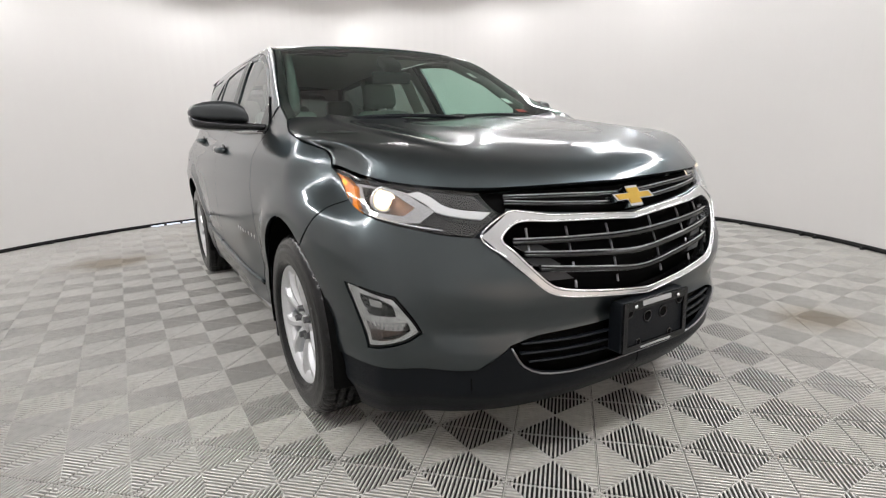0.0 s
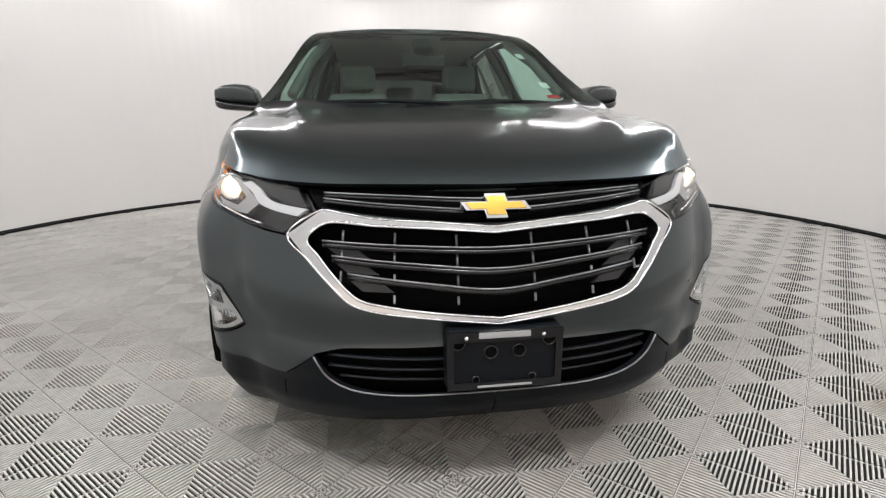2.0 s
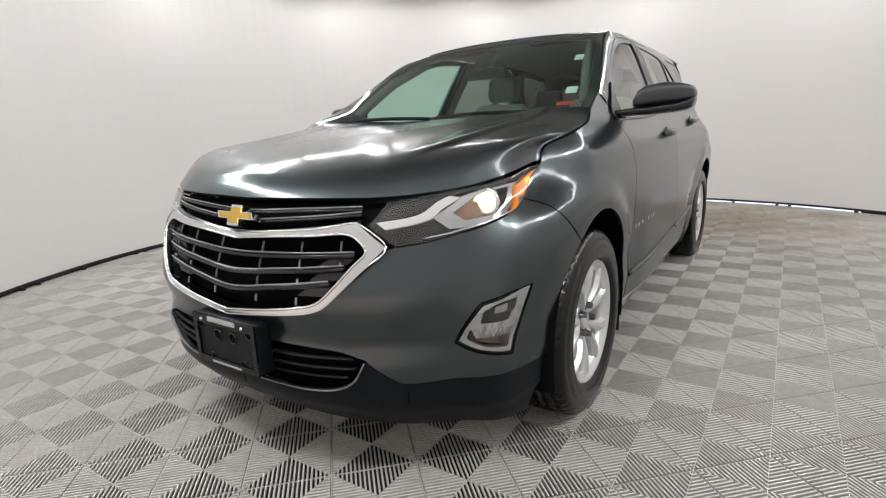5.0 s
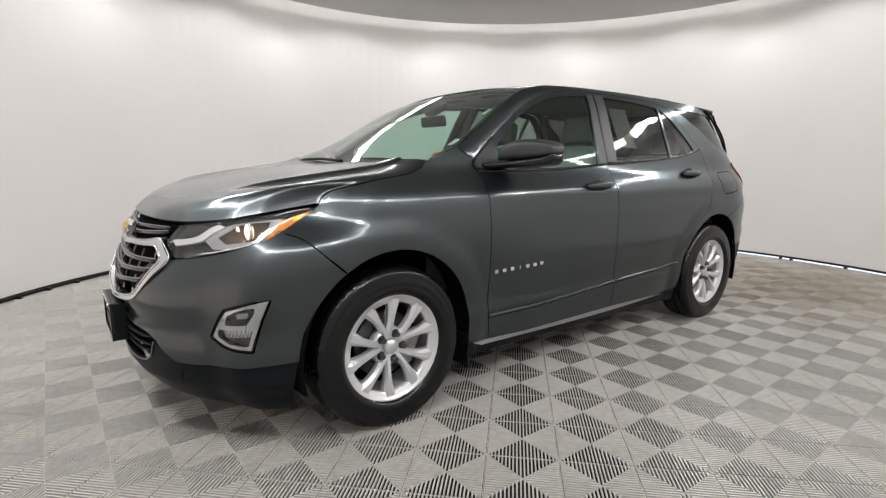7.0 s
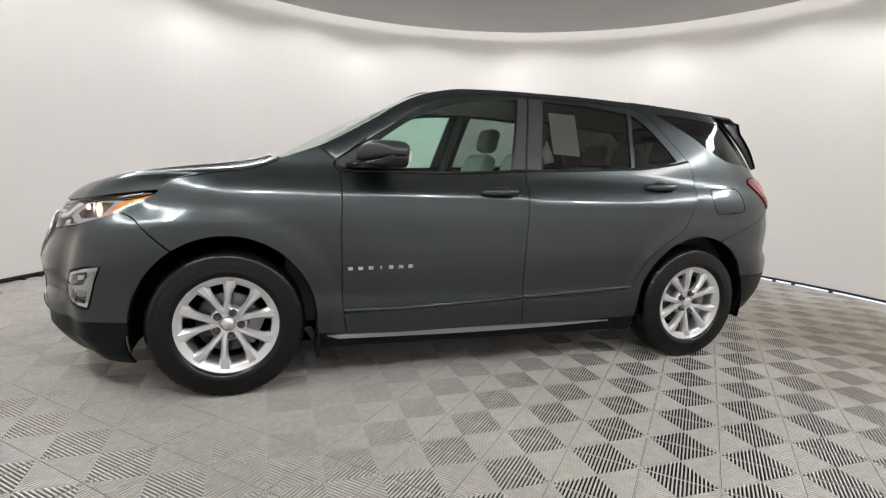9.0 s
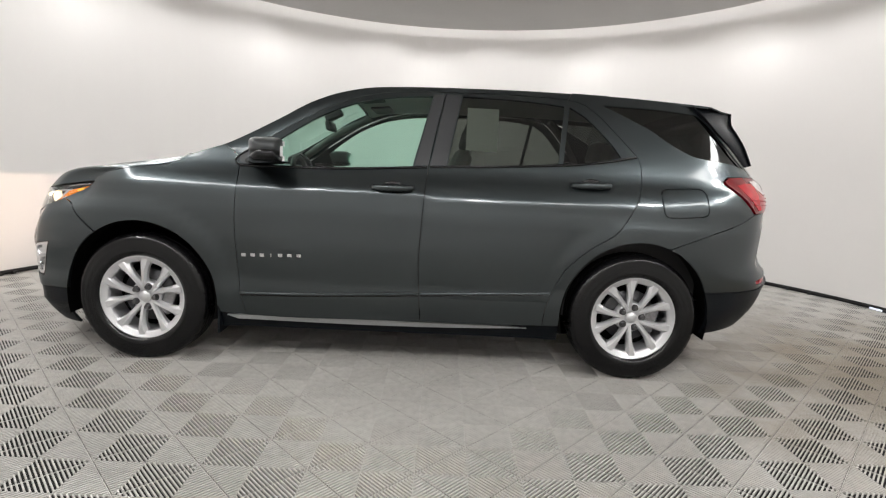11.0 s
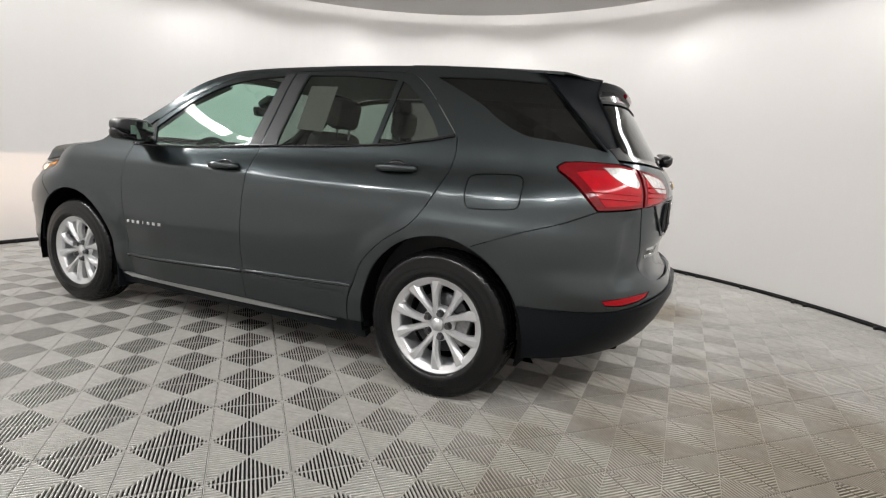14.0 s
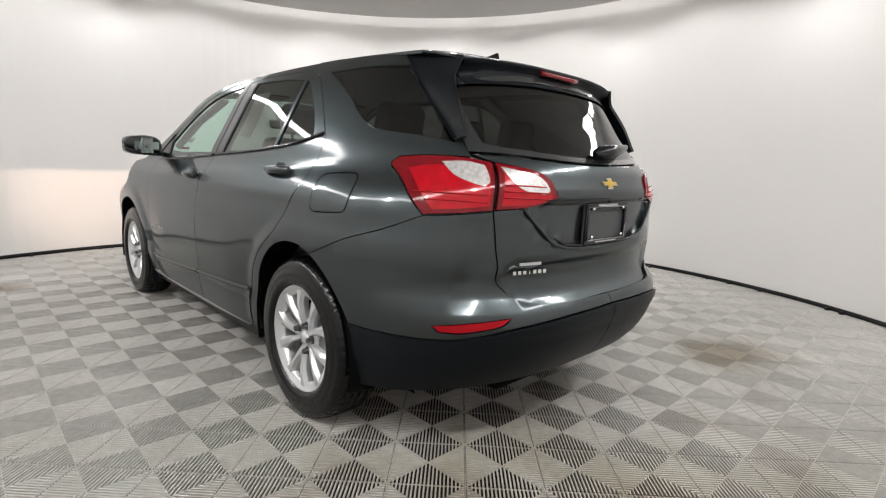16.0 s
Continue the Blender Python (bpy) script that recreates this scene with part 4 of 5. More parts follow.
WZ = wz_c + (wz_e - wz_c) * A**2.4
windshield = grid_sheet("windshield", np.stack([WX, V * wy_e, WZ], -1), GLASS, car, flip=False, thick=0.005, label="green-tinted windscreen")
cut = S[:, 0] < 0.07
grid_sheet("cowl", np.stack([WX, V * wy_e, WZ - 0.006], -1)[cut], BLACK_MATTE, car, thick=0.02)
screen = np.stack([WX, V * wy_e, WZ], -1) + (-0.003, 0, -0.004)
grid_sheet("glass_border", screen[S[:, 0] > 0.93], BLACK_GLOSS, windshield, thick=0.0)
for side_cols in (V[0] > 0.94, V[0] < -0.94):
    grid_sheet("glass_border", screen[:, side_cols], BLACK_GLOSS, windshield, thick=0.0)
roof_c = spline([(-2.0, 1.562), (-1.75, 1.592), (-1.4, 1.620), (-1.0, 1.634), (-0.6, 1.636), (-0.2, 1.630), (0.1, 1.610), (0.34, 1.576)])
S, V = np.meshgrid(np.linspace(0, 1, 44), np.linspace(-1, 1, 49), indexing="ij")
A = np.abs(V)
rx = (0.325 + 0.01 * A**2) + (-1.80 - 0.325) * S
rz_e = edge_line(rx)
RZ = rz_e + (np.maximum(roof_c(rx), rz_e + 0.01) - rz_e) * (1 - A**2.5)
roof_pts = np.stack([rx, V * (side_w(rz_e) - 0.001), RZ], -1)
grid_sheet("roof", roof_pts, PAINT, car, thick=0.012)
grid_sheet("headliner", roof_pts * (1, 0.96, 1) + (0, 0, -0.035), LINER, car, thick=0.0)
fin = []
for q in np.linspace(0, 1, 13):
    h = 0.066 * (q**0.7) * (1 - sstep(0.92, 1.0, q))
    x0 = -1.47 - 0.20 * q
    w = 0.020 * math.sin(math.pi * min(max(q, 0.04), 0.97)) ** 0.5
    base = float(roof_c(np.array(x0))) - 0.004
    fin.append([(x0, w * e, base + h * (1 - abs(e)) ** 0.35 if abs(e) < 1 else base) for e in (-1, -0.6, -0.3, -0.1, 0, 0.1, 0.3, 0.6, 1)])
grid_sheet("antenna", np.array(fin), BLACK_GLOSS, car, flip=True, thick=0.0, label="black shark-fin aerial")

# tail
hatch_up = HATCH_SEAM[:-1] + [(-2.052, 1.174)]
upper_half = [corner(hatch_up[0])] + hatch_up[1:-1] + [corner(hatch_up[-1]), (-2.165, 1.172), (-2.40, 1.156), (-2.584, 1.150), (UR, 1.149)]
full = upper_half + [(2 * UR - p[0], *p[1:]) for p in upper_half[-2::-1]] + [(2 * UR + 2.2, 1.535), (UR, 1.537), (-2.2, 1.535)]
RGLASS = [(-2.105, 1.210, 1), (-2.165, 1.198), (-2.40, 1.180), (-2.584, 1.173), (UR, 1.172)]
RG = RGLASS + [(2 * UR - p[0], *p[1:]) for p in RGLASS[-2::-1]] + [(2 * UR + 2.02, 1.42, 1), (2 * UR + 2.3, 1.455), (UR, 1.468), (-2.3, 1.455), (-2.02, 1.42, 1)]
low_half = [(-2.055, 1.166, 1), (-2.165, 1.164), (-2.40, 1.150), (-2.584, 1.145), (UR, 1.144)]
lh = low_half + [(2 * UR - p[0], *p[1:]) for p in low_half[-2::-1]]
down = [(-2.124, 1.142, 1)] + TAIL_IN[1:3] + [corner(TAIL_IN[3])] + TAIL_IN[4:5] + [corner(HATCH_LOW[0])] + HATCH_LOW[1:]
loop = [(2 * UR - p[0], *p[1:]) for p in down[::1]]
recess_half = spline([(0.80, 0.20), (0.83, 0.24), (0.86, 0.33), (0.945, 0.425), (1.0, 0.471), (1.05, 0.48)])
tg_bend = lambda u, z: -0.020 * sstep(0.822, 0.842, z) * sstep(1.012, 0.998, z) * sstep(0.0, 0.03, recess_half(z) - np.abs(u - UR)) + 0.006 * np.exp(-((z - 1.035) / 0.02) ** 2) - 0.016 * sstep(0.805, 0.770, z) * sstep(0.50, 0.45, np.abs(u - UR))
tailgate = sheet("tailgate", PAINT, car, lh + loop + [p for p in down[::-1] if abs(p[0] - UR) > 1e-6], off=0.0, bend=tg_bend, label="tailgate with a plate recess and badges")
sheet("upper_tailgate", PILLAR_BLACK, tailgate, full, [RG], off=0.001)
sheet("rear_window", DEEP_PRIVACY, tailgate, RG, off=-0.003, depth=0.004, gap=-0.003)
sheets("tail_light", RED_DARK, car, TAIL_OUT, off=0.008, depth=0.03, gap=0.003, step=0.025, label="red and clear tail light")
lights_in = sheets("inner_tail_light", RED_DARK, tailgate, TAIL_IN, off=0.008, depth=0.03, gap=0.003, step=0.025, label="red and clear tail light")
tails = [o for o in bpy.data.objects if o.name.startswith("tail_light")]
CLEAR = material("clear_reflector_plastic", (0.80, 0.78, 0.78), rough=0.15, metal=0.6, coat=1.0, grain=0.25, grain_scale=70)
sheets("clear_section", CLEAR, tuple(tails), [(-1.960, 1.133, 1), (-2.036, 1.136), (-2.090, 1.124, 1), (-2.111, 1.068), (-2.098, 1.054, 1), (-2.048, 1.068), (-1.998, 1.092)], off=0.0118, depth=0.004, gap=0.0)
sheets("clear_section", CLEAR, lights_in, [(-2.140, 1.121, 1), (-2.20, 1.110), (-2.275, 1.090), (-2.316, 1.046), (-2.298, 1.033, 1), (-2.228, 1.044), (-2.182, 1.072)], off=0.0118, depth=0.004, gap=0.0)
sheets("lamp_facet", RED, tuple(tails), [(-1.852, 1.108, 1), (-1.93, 1.122), (-2.095, 1.118, 1), (-2.118, 1.050), (-2.128, 0.992, 1), (-2.06, 0.982), (-1.972, 0.975, 1), (-1.91, 1.04)], off=0.0095, depth=0.003, gap=0.0, step=0.02)
sheets("lamp_facet", RED, lights_in, [(-2.150, 1.118, 1), (-2.25, 1.100), (-2.30, 1.070), (-2.335, 1.022, 1), (-2.269, 1.000), (-2.165, 0.992, 1)], off=0.0095, depth=0.003, gap=0.0, step=0.02)
for owner, rows in ((tuple(tails), ((-1.90, -2.115, 1.030), (-1.94, -2.12, 1.006))), (lights_in, ((-2.16, -2.30, 1.060), (-2.16, -2.32, 1.040), (-2.165, -2.325, 1.020)))):
    for u0, u1, z in rows:
        d = through_points([(u0, z), ((u0 + u1) / 2, z - 0.001), (u1, z - 0.004)], 0.03, False)
        P = skin(d[:, 0], d[:, 1]) + skin_normal(d[:, 0], d[:, 1]) * 0.0125
        for s, o in zip((1, -1), owner):
            tube("light_line", P * (1, s, 1), 0.0025, RED_DULL, o, sides=6)

# spoiler over the rear window
S, V = np.meshgrid(np.linspace(0, 1, 12), np.linspace(-1, 1, 49), indexing="ij")
A = np.abs(V)
sp_x = -1.795 + (-2.008 + 0.060 * A**3 + 1.795) * S
sp_y = V * (0.597 - 0.075 * S)
sp_z = (edge_line(np.full_like(A, -1.80)) * A**2.5 + 1.581 * (1 - A**2.5)) - (0.040 - 0.012 * A**2) * S - 0.006 * S**2
spoiler = grid_sheet("spoiler", np.stack([sp_x, sp_y, sp_z], -1), PAINT, tailgate, thick=0.006, label="roof spoiler with a third brake light")
# fins down both sides of the rear window, from the spoiler's ends
fin_z = np.linspace(1.550, 1.218, 14)
fin_seam = [spline(sorted((p[2], p[k]) for p in ((-1.690, 0.576, 1.552), (-1.758, 0.600, 1.485), (-1.820, 0.614, 1.42), (-1.926, 0.619, 1.317), (-2.020, 0.616, 1.215)))) for k in (0, 1)]
fin_back = [spline(sorted((p[2], p[k]) for p in ((-1.950, 0.520, 1.525), (-1.940, 0.552, 1.458), (-1.964, 0.573, 1.41), (-2.012, 0.592, 1.33), (-2.058, 0.603, 1.225)))) for k in (0, 1)]
fin_p, fin_q = np.meshgrid(np.linspace(0, 1, 6), fin_z, indexing="ij")
drop = np.clip((fin_q - 1.218) / 0.332, 0, 1)
back_z = 1.225 + 0.296 * drop
fin_x = fin_seam[0](fin_q) * (1 - fin_p) + fin_back[0](back_z) * fin_p
fin_y = fin_seam[1](fin_q) * (1 - fin_p) + fin_back[1](back_z) * fin_p + 0.006 * np.sin(math.pi * fin_p)
fin_h = fin_q * (1 - fin_p) + back_z * fin_p
for s in (1, -1):
    grid_sheet("side_fin", np.stack([fin_x, fin_y * s, fin_h], -1), BLACK_MATTE, tailgate, flip=s > 0, thick=0.014)
back = np.stack([sp_x[-1], sp_y[-1], sp_z[-1]], -1)
around = np.linspace(-1.85, 2 * UR + 1.85, 400)
glass_top = 1.428 + 0.022 * (1 - np.abs(V[0]) ** 2.2)
foot = []
for y, z in zip(sp_y[-1] * 0.97, glass_top):
    ring_at = skin(around, np.full_like(around, z)) + skin_normal(around, np.full_like(around, z)) * 0.006
    foot.append((float(np.interp(-y, -ring_at[:, 1], ring_at[:, 0])), y, z))
foot = np.array(foot)
lip = back + (0.006, 0, -0.022)
face = [back, lip, lip + (0.035, 0, -0.012), lip * 0.45 + foot * 0.55 + (0.030, 0, 0.0), foot + (0.008, 0, 0.008), foot]
grid_sheet("spoiler_underside", np.array(face), BLACK_MATTE, spoiler, flip=False, thick=0.0)
tube("brake_light", [(-2.010 + 0.06 * (abs(y) / 0.55) ** 3, y, 1.512) for y in np.linspace(-0.13, 0.13, 9)], 0.009, RED_DARK, spoiler, "third brake light", flat=1.2)

# rear bumper
sheet("inner_panel", DARK_LINER, car, both([(-1.95, 0.42, 1), (-1.95, 0.93, 1), (UR, 0.80, 1), (UR, 0.42, 1)], UR), off=-0.05, depth=0.0, gap=0.0)
rear_half = [corner(REAR_SEAM[0])] + REAR_SEAM[1:-1] + [(-1.947, 0.952, 1), (-2.05, 0.961), (-2.145, 0.972, 1)] + HATCH_LOW[1:-1] + [(UR, 0.633, 1), (UR, 0.594, 1), (-2.40, 0.587), (-2.211, 0.567), (-2.10, 0.542), (-2.003, 0.525), (arch(AXR, 156.6, 180)[0][0], 0.519, 1)] + \
    arch(AXR, 156, 111.5, 8)
REFL = [(-1.966, 0.574, 1), (-2.08, 0.590), (-2.198, 0.604, 1), (-2.165, 0.577), (-2.05, 0.552), (-1.984, 0.553, 1)]
fold_line = spline([(0.58, -1.975), (0.616, -1.993), (0.711, -2.039), (0.814, -2.058), (0.884, -2.042), (0.95, -2.02)])
corner_fold = lambda u, z: (-0.010 * sstep(0.0, 0.05, fold_line(z) - u) * sstep(0.14, 0.06, fold_line(z) - u) + 0.001 * np.exp(-((fold_line(z) - u) / 0.012) ** 2)) * sstep(0.955, 0.90, z) * sstep(0.60, 0.66, z)
rl = panel_data(rear_half, [REFL], bend=corner_fold)
rr = flipped(rl)
k = len(rl[0])
rear_bumper = obj("rear_bumper", np.vstack([rl[0], rr[0]]), list(rl[1]) + [tuple(i + k for i in f) for f in rr[1]], PAINT, car, smooth=True, normals=np.vstack([rl[2], rr[2]]))
clad_r = [corner(CLAD_REAR[0])] + CLAD_REAR[1:-1] + [(UR, 0.592, 1), (UR, 0.335, 1), (-2.3, 0.330), (-2.0, 0.300), (-1.80, 0.278), (u_at(-1.755, 0.275), 0.275, 1), (u_at(-1.772, 0.35), 0.35), (u_at(-1.762, 0.43), 0.43)]
ridge = lambda u, z: 0.010 * sstep(0.50, 0.545, z) * sstep(-2.0, -2.2, u)
cl = panel_data(clad_r, off=0.004, bend=ridge)
c2 = flipped(cl)
k = len(cl[0])
obj("lower_cladding", np.vstack([cl[0], c2[0]]), list(cl[1]) + [tuple(i + k for i in f) for f in c2[1]], BLACK_MATTE, rear_bumper, smooth=True, label="textured black lower bumper", normals=np.vstack([cl[2], c2[2]]))
refl = panel_data(REFL, off=-0.003, depth=0.006)
for d in (refl, flipped(refl)):
    obj("reflector", d[0], d[1], RED_DULL, rear_bumper, smooth=True, label="red reflector", normals=d[2])
# Black strip stands in for the shade under the tailgate's overhang.
sheet("handle_bar", BLACK_GLOSS, tailgate, both([(-2.29, 1.006, 1), (-2.40, 1.014), (UR, 1.018, 1), (UR, 1.000, 1), (-2.42, 0.995), (-2.31, 0.998, 1)], UR), off=0.006, depth=0.02, gap=0.0, label="black strip painting the shade under the lip over the plate")
recess = [(-2.229, 1.000), (-2.275, 0.945), (-2.370, 0.860), (-2.44, 0.834), (-2.55, 0.826), (UR, 0.824)]
skin_rod("recess_lip", recess + [(2 * UR - p[0], p[1]) for p in recess[-2::-1]], 0.006, PAINT, tailgate, 0.000)
# Black rod paints the shade just inside the recess edge.
skin_rod("recess_shade", [(p[0] - 0.012 * (p[0] > -2.4), p[1] + 0.012) for p in recess[2:]] + [(2 * UR - p[0], p[1] + 0.012) for p in recess[-2:1:-1]], 0.0045, BLACK_GLOSS, tailgate, 0.000)
bow_tie("rear_badge", UR, 1.074, 0.12, tailgate, 0.006, GOLD, CHROME)


# ---- wheels ----
def revolve(name, profile, mat, parent, seg=72, smooth=True, label="", bump=None):
    """A body of revolution about y from (radius, y) pairs."""
    v, f = [], []
    k = len(profile)
    for i in range(seg):
        a = 2 * math.pi * i / seg
        for j, (r, y) in enumerate(profile):
            q = r + (bump(i, j) if bump else 0)
            v.append((q * math.cos(a), y, q * math.sin(a)))
    for i in range(seg):
        n = (i + 1) % seg
        f.extend((i * k + q, i * k + q + 1, n * k + q + 1, n * k + q) for q in range(k - 1))
    return obj(name, v, f, mat, parent, smooth=smooth, label=label)


def spoke_mesh(bm, a_in, a_out, r0, r1, w0, w1, y0, y1):
    """One alloy spoke, from hub to rim, ridge-topped."""
    rings = []
    for i in range(9):
        t = i / 8
        a = a_in + (a_out - a_in) * (t**0.8)
        r = r0 + (r1 - r0) * t
        w = w0 + (w1 - w0) * t**3.6 - 0.007 * math.sin(math.pi * t)
        y = y0 + (y1 - y0) * t + 0.010 * math.sin(math.pi * t)
        c, s = math.cos(a), math.sin(a)
        row = []
        for e, dy in ((-0.5, -0.040), (-0.5, -0.016), (-0.22, 0.0), (0.22, 0.0), (0.5, -0.016), (0.5, -0.040)):
            row.append(bm.verts.new((r * c - e * w * s, y + dy, r * s + e * w * c)))
        rings.append(row)
    for a, b in zip(rings, rings[1:]):
        for j in range(5):
            bm.faces.new((a[j], b[j], b[j + 1], a[j + 1]))


def wheel():
    w = new("wheel")
    w.parent = car
    R = 0.359
    tread = [(0.230, -0.095), (0.245, -0.108), (0.285, -0.117), (0.325, -0.108), (0.345, -0.094), (0.352, -0.085)]
    for g in (-0.055, -0.018, 0.018, 0.055):
        tread += [(R, g - 0.005), (R - 0.007, g - 0.004), (R - 0.007, g + 0.004), (R, g + 0.005)]
    tread += [(0.352, 0.085), (0.345, 0.094), (0.336, 0.101), (0.322, 0.1085), (0.319, 0.108), (0.300, 0.1145), (0.285, 0.1165), (0.268, 0.1150), (0.264, 0.1165), (0.250, 0.1120), (0.240, 0.105), (0.232, 0.095)]
    lug = lambda i, j: -0.004 if i % 5 == 0 and 4 <= j <= 23 else 0.0
    revolve("tyre", tread, RUBBER, w, seg=260, label="black all-season tyre", bump=lug)
    rim = revolve("rim", [(0.200, -0.09), (0.205, -0.02), (0.210, 0.055), (0.217, 0.078), (0.226, 0.090), (0.2330, 0.098), (0.2365, 0.093), (0.2330, 0.080)], RIM_SILVER, w, seg=72, label="silver ten-spoke alloy rim")
    for k in range(5):
        for s in (-1, 1):
            mid = radians(90 + 72 * k)
            bm = bmesh.new()
            spoke_mesh(bm, mid + s * radians(27), mid + s * radians(17.5), 0.046, 0.216, 0.036, 0.078, 0.066, 0.088)
            bmesh.ops.recalc_face_normals(bm, faces=bm.faces)
            part("spoke", bm, RIM_SILVER, rim, smooth=False)
    revolve("rim_face", [(0.196, 0.060), (0.199, 0.078), (0.205, 0.083), (0.224, 0.088), (0.2325, 0.097)], RIM_SILVER, rim, seg=72)
    revolve("hub", [(0.001, 0.060), (0.036, 0.060), (0.040, 0.064), (0.074, 0.064), (0.084, 0.056), (0.088, 0.02)], RIM_SILVER, rim, seg=40)
    revolve("hub_cap", [(0.001, 0.0765), (0.0255, 0.0765), (0.0265, 0.0745), (0.029, 0.0745), (0.031, 0.072), (0.032, 0.064)], RIM_SILVER, rim, seg=32, label="silver centre cap")
    for k in range(5):
        a = radians(90 + 72 * k)
        bm = bmesh.new()
        bmesh.ops.create_cone(bm, cap_ends=True, segments=12, radius1=0.0145, radius2=0.012, depth=0.026)
        bm.transform(Matrix.Translation((0.059 * math.cos(a), 0.076, 0.059 * math.sin(a))) @ Matrix.Rotation(radians(-90), 4, "X"))
        part("lug_nut", bm, LUG_STEEL, rim)
        # Flat dark disc on the hub paints the shade of a recess round each nut.
        recess_ring = [(0.0195 * math.cos(q) + 0.059 * math.cos(a), 0.0665, 0.0195 * math.sin(q) + 0.059 * math.sin(a)) for q in np.linspace(0, 2 * math.pi, 20, endpoint=False)]
        obj("lug_recess", recess_ring, [tuple(range(20))], DISC_IRON, rim)
    revolve("brake_disc", [(0.05, 0.012), (0.145, 0.012), (0.148, 0.008), (0.148, -0.012)], DISC_IRON, w, seg=48)
    revolve("brake_shield", [(0.001, -0.03), (0.19, -0.03)], DARK_LINER, w, seg=32)
    rounded_box("brake_caliper", (0.07, 0.06, 0.16), (-0.115, 0.02, 0.02), STEEL, w, 0.012)
    return w


first = wheel()
first.matrix_basis = pose(AXF, 0.789, HUB, 0, -22, 0)
for x, s, spin in ((AXR, 1, -14), (AXF, -1, 12), (AXR, -1, 50)):
    copy_thing(first, pose(x, 0.789 * s, HUB, 0, 0, 0 if s > 0 else 180) @ pose(0, 0, 0, 0, spin, 0))
for ax in (AXF, AXR):
    for s in (1, -1):
        a = np.radians(np.linspace(-14, 194, 27))
        P = np.stack([np.stack([ax + r1 * np.cos(a) * 0.418, np.full_like(a, y * s), HUB + 0.448 * r1 * np.sin(a)], -1) for y, r1 in ((0.893, 0.975), (0.875, 1.0), (0.70, 1.02), (0.55, 0.98))])
        pts, faces, normals = grid_data(P)
        obj("arch_liner", pts, faces, DARK_LINER, car, smooth=True)
        cap = [(ax + 0.41 * math.cos(q), 0.56 * s, HUB + 0.44 * math.sin(q)) for q in a]
        obj("arch_wall", cap + [(ax + 0.41, 0.56 * s, 0.15), (ax - 0.41, 0.56 * s, 0.15)], [tuple(range(len(cap) + 2))[::-1]], DARK_LINER, car)
rounded_box("underbody", (3.9, 1.10, 0.10), (0, 0, 0.27), DARK_LINER, car, 0.02)
rounded_box("intake_box", (0.30, 1.20, 0.27), (1.99, 0, 0.425), DARK_LINER, car, 0.02)
rounded_box("underbody", (1.85, 1.60, 0.06), (0, 0, 0.25), DARK_LINER, car, 0.02)
for x0 in (2.02, -2.05):
    rounded_box("underbody", (0.26, 0.95, 0.06), (x0 * 0.985, 0, 0.30), DARK_LINER, car, 0.02)
for s in (1, -1):
    rounded_box("mud_flap", (0.012, 0.16, 0.16), (0.945, 0.80 * s, 0.245), BLACK_MATTE, car, 0.004)


# ---- mirrors, handles, wipers ----
def superblob(name, rings, mat, parent, label="", n=28, p=2.6):
    """A closed body lofted through rings of (y, centre x, centre z, half x, half z)."""
    v, f = [], []
    for y, x, z, a, b in rings:
        for k in range(n):
            q = 2 * math.pi * k / n
            c, s = math.cos(q), math.sin(q)
            v.append((x + a * math.copysign(abs(c) ** (2 / p), c), y, z + b * math.copysign(abs(s) ** (2 / p), s)))
    for i in range(len(rings) - 1):
        f.extend((i * n + k, i * n + (k + 1) % n, (i + 1) * n + (k + 1) % n, (i + 1) * n + k) for k in range(n))
    f.append(tuple(range(n))[::-1])
    f.append(tuple((len(rings) - 1) * n + k for k in range(n)))
    return obj(name, v, f, mat, parent, smooth=True, label=label)


MIRROR = material("mirror_glass", (0.80, 0.84, 0.84), rough=0.02, metal=1.0)
for s, door in zip((1, -1), front_doors):
    body = [(0.862, 0.770, 0.590, 1.113, 1.148, 1.185), (0.875, 0.762, 0.572, 1.112, 1.149, 1.222), (0.905, 0.752, 0.560, 1.113, 1.151, 1.242), (0.970, 0.735, 0.553, 1.116, 1.157, 1.250),
            (1.030, 0.708, 0.551, 1.121, 1.164, 1.245), (1.066, 0.682, 0.554, 1.128, 1.172, 1.235), (1.084, 0.660, 0.560, 1.138, 1.180, 1.224), (1.092, 0.635, 0.572, 1.160, 1.186, 1.206)]
    shell = superblob("wing_mirror", [(y * s, (a + b) / 2, (m + t) / 2, (a - b) / 2, (t - m) / 2) for y, a, b, l, m, t in body], MIRROR_CAP, door, "folding wing mirror with a satin grey cap over gloss black", p=4.2)
    low = [(0.770, 0.815, 0.690, 1.112, 1.134, 0), (0.820, 0.805, 0.640, 1.109, 1.142, 0)] + body
    superblob("mirror_base", [(y * s, (a + b) / 2 + 0.004, (l + m) / 2, (a - b) / 2, (m - l) / 2) for y, a, b, l, m, t in low], BLACK_GLOSS, shell, "gloss black mirror foot and lower half", p=3.6)
    bm = bmesh.new()
    bmesh.ops.create_cube(bm, size=1)
    bmesh.ops.bevel(bm, geom=[e for e in bm.edges if abs(e.verts[0].co.x - e.verts[1].co.x) > 0.5], offset=0.25, segments=4, affect="EDGES")
    bm.transform(Matrix.Translation((0.549, 0.966 * s, 1.180)) @ Matrix.Rotation(radians(4 * s), 4, "Z") @ Matrix.Diagonal((0.014, 0.150, 0.098, 1)))
    part("mirror_glass", bm, MIRROR, shell)
